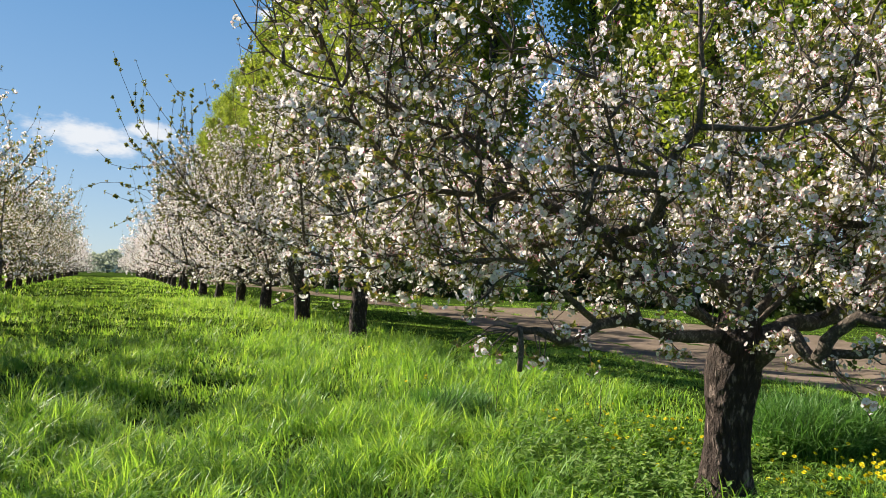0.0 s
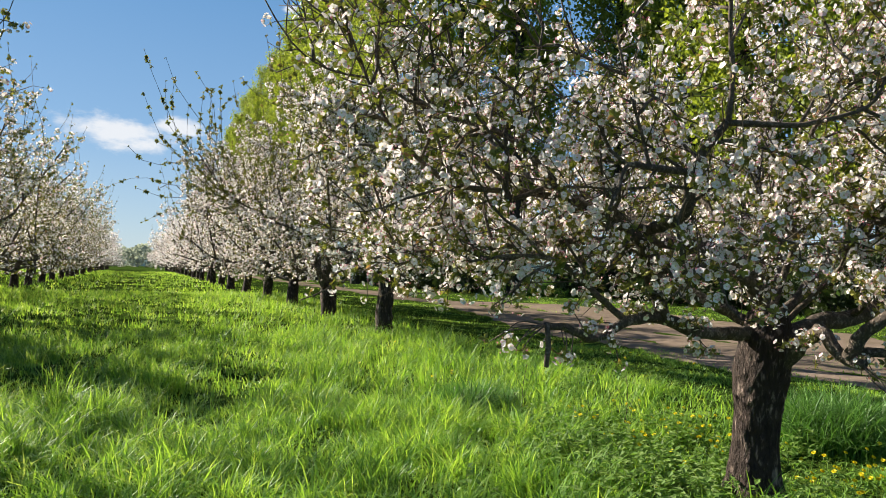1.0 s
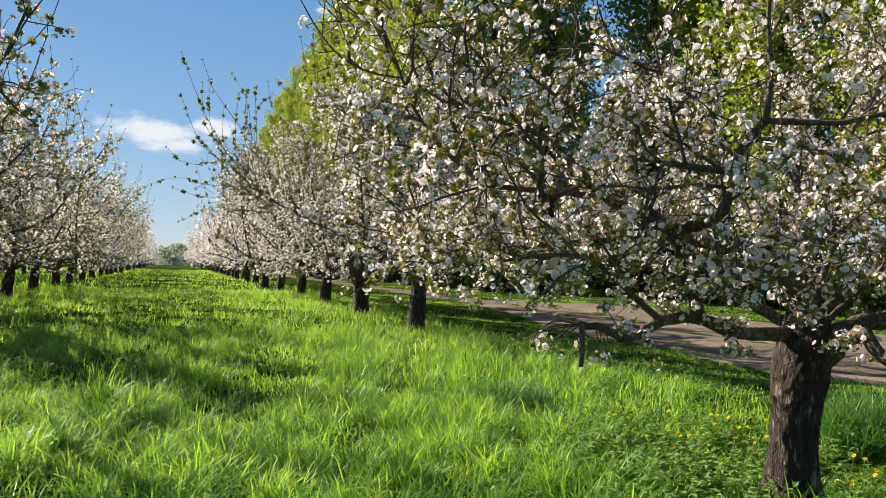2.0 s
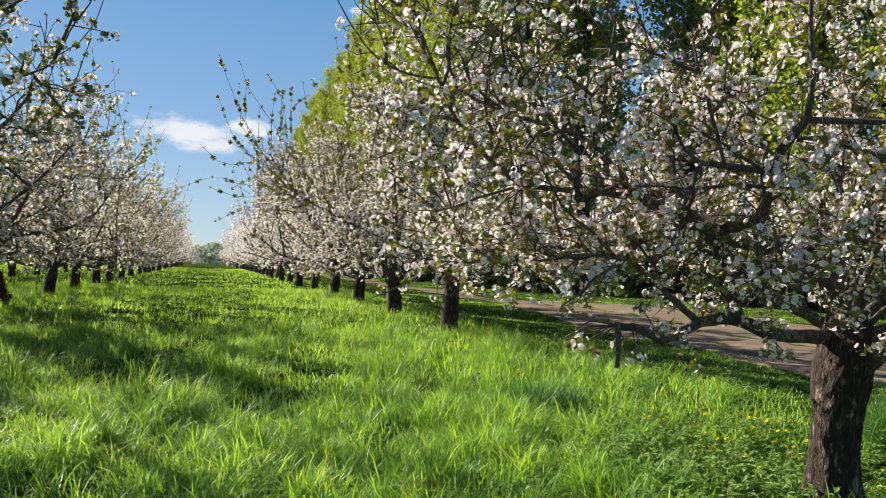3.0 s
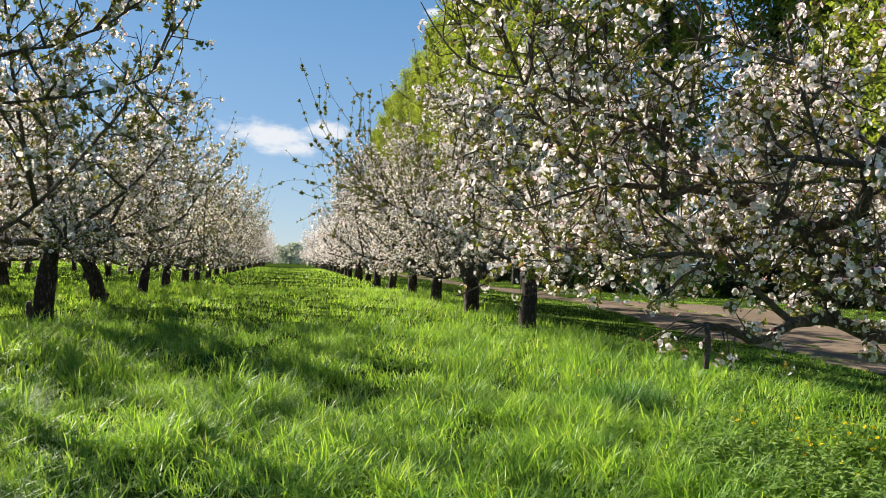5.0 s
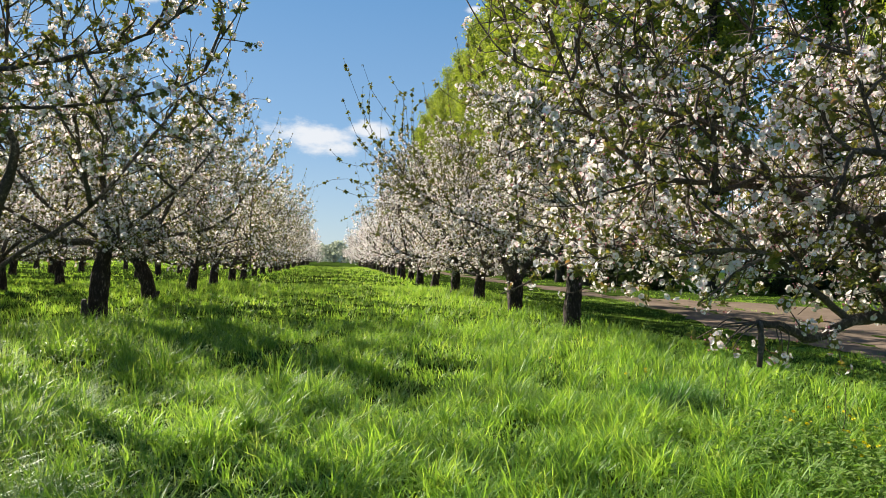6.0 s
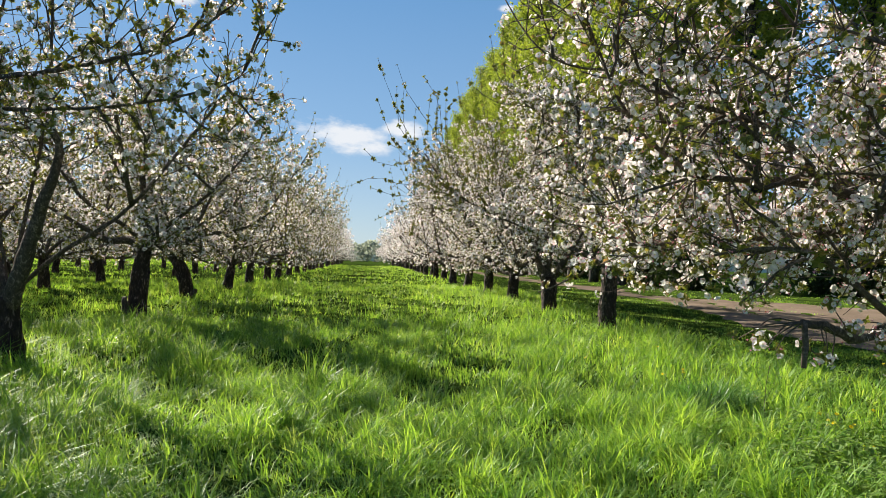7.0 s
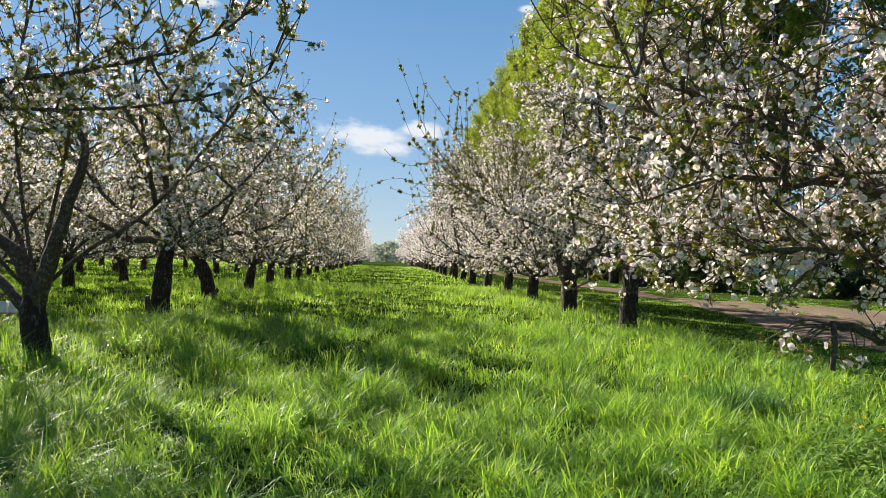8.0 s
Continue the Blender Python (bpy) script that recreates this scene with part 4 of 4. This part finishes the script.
def shrub(seed):
    rng = np.random.default_rng(seed)
    bush = tagged(new("shrub"), "undergrowth shrub below the tall trees, their shade put into its dark leaf colour", "shrub", "undergrowth beside the track")
    h = Heap()
    for k in range(14):
        az = rng.uniform(0, 6.28)
        h.put(*tube(wander(rng, (0.3 * math.cos(az), 0.3 * math.sin(az), -0.1), (math.cos(az), math.sin(az), 1.4), 2.2, 5, 0.05, 0.2), (0.025, 0.006), 4))
    part("stems", h.mesh("stems", [POPLAR_BARK], True), bush, kind="stuff")
    n = 950
    d = rng.normal(size=(n, 3))
    d /= np.linalg.norm(d, axis=1)[:, None]
    at = d * (rng.uniform(0.3, 1, (n, 1)) ** 0.4) * np.array([1.9, 1.9, 1.25]) + np.array([0, 0, 1.2])
    at = at[at[:, 2] > 0.05]
    models = [(*leaf_model(0.25, 0.1), np.zeros(2, int)), (*leaf_model(0.32, 0.12), np.zeros(2, int))]
    c = Heap()
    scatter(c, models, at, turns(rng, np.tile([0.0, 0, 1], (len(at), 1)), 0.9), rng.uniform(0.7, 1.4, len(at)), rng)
    part("leaves", c.mesh("leaves", [SHADED_SHRUB]), bush, kind="stuff")
    return bush


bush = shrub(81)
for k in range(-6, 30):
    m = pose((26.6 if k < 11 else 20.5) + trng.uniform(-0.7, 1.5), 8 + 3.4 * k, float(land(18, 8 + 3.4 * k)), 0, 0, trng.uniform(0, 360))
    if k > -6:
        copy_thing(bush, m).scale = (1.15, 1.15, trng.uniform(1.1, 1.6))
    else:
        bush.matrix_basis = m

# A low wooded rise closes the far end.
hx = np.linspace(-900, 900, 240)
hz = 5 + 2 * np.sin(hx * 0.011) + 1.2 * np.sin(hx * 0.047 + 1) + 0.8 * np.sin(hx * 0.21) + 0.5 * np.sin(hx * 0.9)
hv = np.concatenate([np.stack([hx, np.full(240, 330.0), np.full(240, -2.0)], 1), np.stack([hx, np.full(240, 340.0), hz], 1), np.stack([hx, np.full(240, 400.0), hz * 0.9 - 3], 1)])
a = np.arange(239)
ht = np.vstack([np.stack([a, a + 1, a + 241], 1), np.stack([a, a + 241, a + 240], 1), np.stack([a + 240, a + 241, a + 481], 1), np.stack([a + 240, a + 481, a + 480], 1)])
tagged(new("backdrop", raw_mesh("backdrop", hv, ht, [HAZED_HILL], smooth=True)), "low wooded rise on the horizon, haze painted into its colour", "hill", kind="structure")


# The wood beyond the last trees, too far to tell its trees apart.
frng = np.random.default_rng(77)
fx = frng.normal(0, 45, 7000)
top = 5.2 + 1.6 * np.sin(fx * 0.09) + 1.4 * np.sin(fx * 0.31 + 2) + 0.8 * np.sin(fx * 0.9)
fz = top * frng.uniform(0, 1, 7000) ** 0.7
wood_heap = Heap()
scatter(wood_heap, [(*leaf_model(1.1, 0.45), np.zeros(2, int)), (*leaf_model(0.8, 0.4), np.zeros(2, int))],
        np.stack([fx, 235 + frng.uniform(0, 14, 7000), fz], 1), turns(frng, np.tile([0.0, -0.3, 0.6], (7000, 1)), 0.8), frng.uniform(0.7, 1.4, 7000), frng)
tagged(new("far_wood", wood_heap.mesh("far_wood", [HAZED_WOOD])), "spring wood at the end of the lane, haze painted into its pale leaf colour", "trees", kind="stuff")


# ---- grass ----
def patchy(x, y, s, seed):
    """Cheap smooth noise from 0 to 1."""
    r = np.random.default_rng(seed)
    total = np.zeros_like(x)
    for k in range(7):
        a, f, p = r.uniform(0, 6.28), s * r.uniform(0.6, 1.8), r.uniform(0, 6.28)
        total += np.sin((x * math.cos(a) + y * math.sin(a)) * f + p)
    return np.clip(0.5 + total / 7.5, 0, 1)


def blades(rng, x, y, high, wide, segments, bend):
    """Bent, tapering blades standing at x, y."""
    n = len(x)
    az = 12 * patchy(x, y, 1.1, 9) + 9 * patchy(x, y, 7.0, 13) + rng.normal(size=n) * 1.3
    turn = az + 1.571 + rng.normal(size=n) * 0.7
    lean = bend * rng.uniform(0.15, 1.0, n)
    foot = np.stack([x, y, land(x, y) - 0.02], 1)
    side = np.stack([np.cos(turn), np.sin(turn), np.zeros(n)], 1) * wide[:, None] / 2
    rows = []
    for s in np.linspace(0, 1, segments + 1):
        out = lean * s * s
        mid = foot + np.stack([np.cos(az) * out * high, np.sin(az) * out * high, high * (s - 0.38 * lean * s * s)], 1)
        if s < 1:
            rows += [mid - side * (1 - 0.55 * s), mid + side * (1 - 0.55 * s)]
        else:
            rows.append(mid)
    k = len(rows)
    v = np.stack(rows, 1)
    t = []
    for s in range(segments - 1):
        t += [(2 * s, 2 * s + 1, 2 * s + 3), (2 * s, 2 * s + 3, 2 * s + 2)]
    t.append((k - 3, k - 2, k - 1))
    return v.reshape(-1, 3), (np.array(t)[None] + np.arange(n)[:, None, None] * k).reshape(-1, 3)


def lawn(seed, r0, r1, count, high, wide, segments, bend, a0=-34, a1=60):
    """Positions in a ring about the lane, thinned on the track."""
    rng = np.random.default_rng(seed)
    r = np.sqrt(rng.uniform(r0 * r0, r1 * r1, count))
    a = np.radians(rng.uniform(a0, a1, count))
    x, y = r * np.sin(a), r * np.cos(a)
    k = rng.integers(0, count // 12, count)
    x, y = x[k] + rng.normal(size=count) * (0.035 + 0.004 * r), y[k] + rng.normal(size=count) * (0.035 + 0.004 * r)
    tuft = np.random.default_rng(seed + 50).uniform(0.45, 1.6, count)[k]
    r = np.hypot(x, y)
    clump = patchy(x, y, 3.2, 3) * 0.55 + patchy(x, y, 8.0, 4) * 0.45
    left, right = track(y)
    u = np.abs(x - left - 3.0)
    island = (patchy(x, y * 0.5, 1.0, 6) > 0.5) & (x > left + 3.8) | (patchy(x, y, 1.6, 8) > 0.62) & (x < left + 1.8)
    bare = (x > left) & (x < right) & ~island & (rng.uniform(0, 1, count) > 0.05 + 0.3 * (u > 2.5) * (u < 3) + 0.2 * (u < 0.5))
    keep = (rng.uniform(0, 1, count) < 0.16 + 0.5 * np.clip((r - 14) / 12, 0, 1) + 1.1 * clump) & ~bare
    x, y, clump, tuft, flat = x[keep], y[keep], clump[keep], tuft[keep], 0.7 * np.clip((r[keep] - 14) / 12, 0, 1)
    strip = np.clip(1.6 - np.abs(np.abs(x - 0.0) - 4.9) / 1.8, 0, 1)
    h = high * (0.3 + 1.3 * (clump * (1 - flat) + 0.5 * flat) ** 1.6 + 0.3 * strip) * rng.uniform(0.55, 1.25, len(x)) * tuft * np.where(x > 7, 0.4, 1) * (1 - 0.74 * np.exp(-((x - 5.6) / 2.0) ** 2 - ((y - 5.3) / 2.2) ** 2))
    return blades(rng, x, y, h, wide * rng.uniform(0.7, 1.3, len(x)), segments, bend)


gh = Heap()
gh.put(*lawn(101, 3.6, 9.0, 112000, 0.26, 0.012, 3, 1.5))
gh.put(*lawn(102, 8.7, 17.0, 105000, 0.27, 0.017, 2, 1.4))
gh.put(*lawn(103, 16.5, 38.0, 120000, 0.2, 0.028, 1, 0.9))
gh.put(*lawn(104, 37.0, 120.0, 80000, 0.2, 0.07, 1, 0.7, -40, 40))
gh.put(*lawn(105, 0.3, 12.0, 70000, 0.24, 0.02, 1, 0.9, 58, 328))
gh.put(*lawn(106, 0.3, 3.9, 24000, 0.22, 0.012, 2, 1.3, -34, 60))
tagged(new("grass", gh.mesh("grass", [GRASS])), "lush bright green spring grass of uneven height", "grass", kind="stuff")


# ---- small plants by the old tree ----
def dandelion(rng, high):
    """A stem with a yellow head of many ray petals, over a few toothed leaves."""
    plant_ob = tagged(new("dandelion"), "yellow dandelion in flower in the grass", "flower", "dandelions in the grass")
    v, t = tube(wander(rng, (0, 0, -0.02), (0.1, 0.05, 1), high, 4, 0, 0.05), (0.003, 0.0025), 5)
    part("stem", Heap().put(v, t).mesh("stem", [WEED], True), plant_ob)
    h, top = Heap(), v[-1]
    for ring, (length, lift, count) in enumerate(((0.023, 0.15, 14), (0.018, 0.5, 12), (0.012, 1.0, 9))):
        for k in range(count):
            p, t = petal(length, 0.006, 0.002)
            h.put(turned(turned(p, 0, lift), 6.283 * k / count + 0.2 * ring) @ tilt(4.2, 0.6) + top, t)
    part("flower_head", h.mesh("flower_head", [YELLOW]), plant_ob, "round yellow flower head")
    for k in range(6):
        v, t = leaf_model(rng.uniform(0.09, 0.15), 0.016)
        part("leaf", Heap().put(turned(v, k * 1.05, -0.35) + np.array([0, 0, 0.02]), t).mesh("leaf", [WEED]), plant_ob)
    return plant_ob


drng = np.random.default_rng(15)
kinds = [dandelion(drng, h) for h in (0.12, 0.2, 0.07)]
spots = [(4.5, 7.0), (4.55, 7.06), (4.47, 7.08), (4.52, 7.12), (5.62, 6.95), (5.6, 7.7), (3.75, 8.6), (3.6, 9.2), (5.0, 6.4), (5.4, 5.9), (5.1, 6.9)]
while len(spots) < 190:
    a = drng.uniform(0, 1)
    x, y = (drng.normal(6.1, 0.6), drng.normal(4.45, 0.35)) if a < 0.55 else (drng.normal(5.3, 0.5), drng.normal(6.3, 0.6)) if a < 0.92 else (drng.uniform(3, 9), drng.uniform(6, 14))
    if math.hypot(x - 4.53, y - 4.51) > 0.4:
        spots.append((x, y))
for k, (x, y) in enumerate(spots):
    m = pose(x, y, float(land(x, y)) + 0.02, 0, 0, drng.uniform(-50, 50))
    if k < 3:
        kinds[k].matrix_basis = m
    else:
        copy_thing(kinds[k % 3], m)


def tussock(x, y, wide, high, count, seed, label, mat):
    """A dense clump of long arching blades."""
    rng = np.random.default_rng(seed)
    r, a = wide * np.sqrt(rng.uniform(0, 1, count)), rng.uniform(0, 6.283, count)
    h = Heap()
    v, t = blades(rng, r * np.cos(a) + x, r * np.sin(a) + y, high * rng.uniform(0.6, 1.1, count) * (1 - 0.35 * (r / wide) ** 2), 0.013 * rng.uniform(0.7, 1.3, count), 4, 1.4)
    base = np.array([x, y, float(land(x, y))])
    ob = tagged(new("grass_tussock", h.put(v - base, t).mesh("grass_tussock", [mat])), label, "grass", kind="stuff")
    ob.matrix_basis = pose(*base)


tussock(6.75, 5.6, 0.64, 0.76, 3600, 31, "dense dark green tussock of long arching grass behind the trunk", TUSSOCK)
tussock(3.65, 7.9, 0.42, 0.55, 1100, 32, "upright green grass tussock in the lane edge", TUSSOCK)
tussock(2.3, 6.2, 0.4, 0.36, 700, 33, "loose pale grass tuft on a low hump", GRASS)
tussock(-2.9, 6.3, 0.5, 0.34, 800, 34, "flattened pale grass tuft beside the lane", GRASS)
tussock(3.0, 7.6, 0.5, 0.4, 800, 35, "bright fresh grass tuft near the trees", GRASS)


def dry_stalk(x, y, high, seed):
    """A bleached, forked stalk from last year."""
    rng = np.random.default_rng(seed)
    ob = tagged(new("dry_stalk"), "thin bleached forked stalk of last year's weed", "stalk", "dry stalks in the grass")
    main = wander(rng, (0, 0, -0.03), (0.1, 0, 1), high, 6, 0, 0.06)
    part("stem", Heap().put(*tube(main, (0.004, 0.003), 5)).mesh("stem", [LIMB], True), ob)
    for k, side in ((1, -1), (2, 1), (3, -1)):
        run = wander(rng, main[k], (0.7 * side, 0.2, 1), high * 0.6, 5, 0.08, 0.06)
        part("twig", Heap().put(*tube(run, (0.003, 0.002), 4)).mesh("twig", [LIMB], True), ob)
    ob.matrix_basis = pose(x, y, float(land(x, y)))


dry_stalk(5.0, 6.9, 0.62, 51)
dry_stalk(4.1, 7.6, 0.6, 52)


def weed(seed):
    """A leafy weed: short stems with broad leaves."""
    rng = np.random.default_rng(seed)
    ob = tagged(new("weed"), "low leafy green weed growing under the apple tree", "weed", "weeds under the tree")
    for k in range(7):
        a = rng.uniform(0, 6.28)
        run = wander(rng, (0.05 * math.cos(a), 0.05 * math.sin(a), -0.02), (0.5 * math.cos(a), 0.5 * math.sin(a), 1), rng.uniform(0.14, 0.3), 4, 0, 0.15)
        h = Heap().put(*tube(run, (0.003, 0.002), 3))
        for j in range(9):
            p = run[1 + j % (len(run) - 1)]
            v, t = leaf_model(rng.uniform(0.045, 0.09), rng.uniform(0.017, 0.03))
            h.put(turned(v, rng.uniform(0, 6.28), rng.uniform(-0.6, 0.3)) + p, t)
        part("stem", h.mesh("stem", [WEED]), ob, kind="stuff")
    return ob


weeds = [weed(91), weed(92)]
for k in range(230):
    a = drng.uniform(0, 1)
    x, y = (drng.normal(3.9, 0.6), drng.normal(4.9, 0.7)) if a < 0.4 else (drng.normal(5.0, 0.9), drng.normal(5.8, 0.7)) if a < 0.6 else (drng.normal(5.0, 0.9), drng.uniform(8, 22)) if a < 0.85 else (drng.normal(-4.3, 0.5), drng.uniform(10, 22))
    m = pose(x, y, float(land(x, y)), 0, 0, drng.uniform(0, 360))
    if k < 2:
        weeds[k].matrix_basis = m
    else:
        copy_thing(weeds[k % 2], m)


def rim_stand_in(x, y, turn):
    """Stands in for an unclear dark-rimmed thing: two dark bent-rod loops on legs joined by rungs, over a pale board.
    """
    box = tagged(new("basket"), "low dark rod frame standing in for an unclear dark-rimmed thing in the grass", "basket")
    loop = spline([(-0.45, 0, 0.02), (0.0, 0, 0.0), (0.36, 0, 0.0), (0.45, 0, 0.08), (0.42, 0, 0.24), (0.3, 0, 0.33), (0.0, 0, 0.36), (-0.4, 0, 0.35), (-0.5, 0, 0.2), (-0.45, 0, 0.02)], 0.05) + np.array([0, 0, 0.2])
    for c in (-0.16, 0.16):
        part("loop", Heap().put(*tube(loop + np.array([0, c, 0]), (0.016, 0.016), 7)).mesh("loop", [TWIG], True), box)
        for a in (-0.36, 0.33):
            part("leg", Heap().put(*tube([(a, c, -0.05), (a, c, 0.21)], (0.012, 0.012), 6)).mesh("leg", [TWIG], True), box)
    for a, r in ((-0.42, 0.55), (0.0, 0.56), (0.3, 0.53), (0.44, 0.32), (-0.48, 0.36)):
        part("rung", Heap().put(*tube([(a, -0.16, r), (a, 0.16, r)], (0.008, 0.008), 6)).mesh("rung", [TWIG], True), box)
    block("board", (-0.44, 0.42, -0.17, 0.17, 0.15, 0.195), LIMB, box, "weathered grey base board")
    box.matrix_basis = pose(x, y, float(land(x, y)), 0, 0, turn)
    # Added white blocks stand in for something pale seen inside the rim.
    for a in (0.06, 0.24):
        can = tagged(new("canister"), "square white plastic block standing in for a pale thing inside the dark rim", "canister", "canisters in the basket")
        block("body", (-0.075, 0.075, -0.08, 0.08, 0.0, 0.22), WHITE, can)
        part("cap", Heap().put(*tube([(0, 0, 0.218), (0, 0, 0.25)], (0.028, 0.026), 10)).mesh("cap", [TWIG], True), can, "dark screw cap")
        can.matrix_basis = box.matrix_basis @ pose(a, 0, 0.2)


def block(name, size, mat, parent, label=""):
    """A box with softened edges."""
    a, b, c, d, e, f = size
    bm = bmesh.new()
    bmesh.ops.create_cube(bm, size=1.0, matrix=Matrix.Translation(((a + b) / 2, (c + d) / 2, (e + f) / 2)) @ Matrix.Diagonal((b - a, d - c, f - e, 1)))
    bmesh.ops.bevel(bm, geom=bm.edges[:], offset=0.012, segments=2, profile=0.5, affect="EDGES")
    me = bpy.data.meshes.new(name)
    bm.to_mesh(me)
    bm.free()
    me.materials.append(mat)
    return part(name, me, parent, label)


m, n = material("white_plastic")
finish(n, n.add("ShaderNodeBsdfPrincipled", Base_Color=n.ramp(n.noise(n.add("ShaderNodeTexCoord").outputs["Object"], 9.0), [(0.3, (0.7, 0.7, 0.68)), (0.6, (0.8, 0.8, 0.79))]), Roughness=0.5))
WHITE = m
rim_stand_in(-7.66, 15.2, 8)
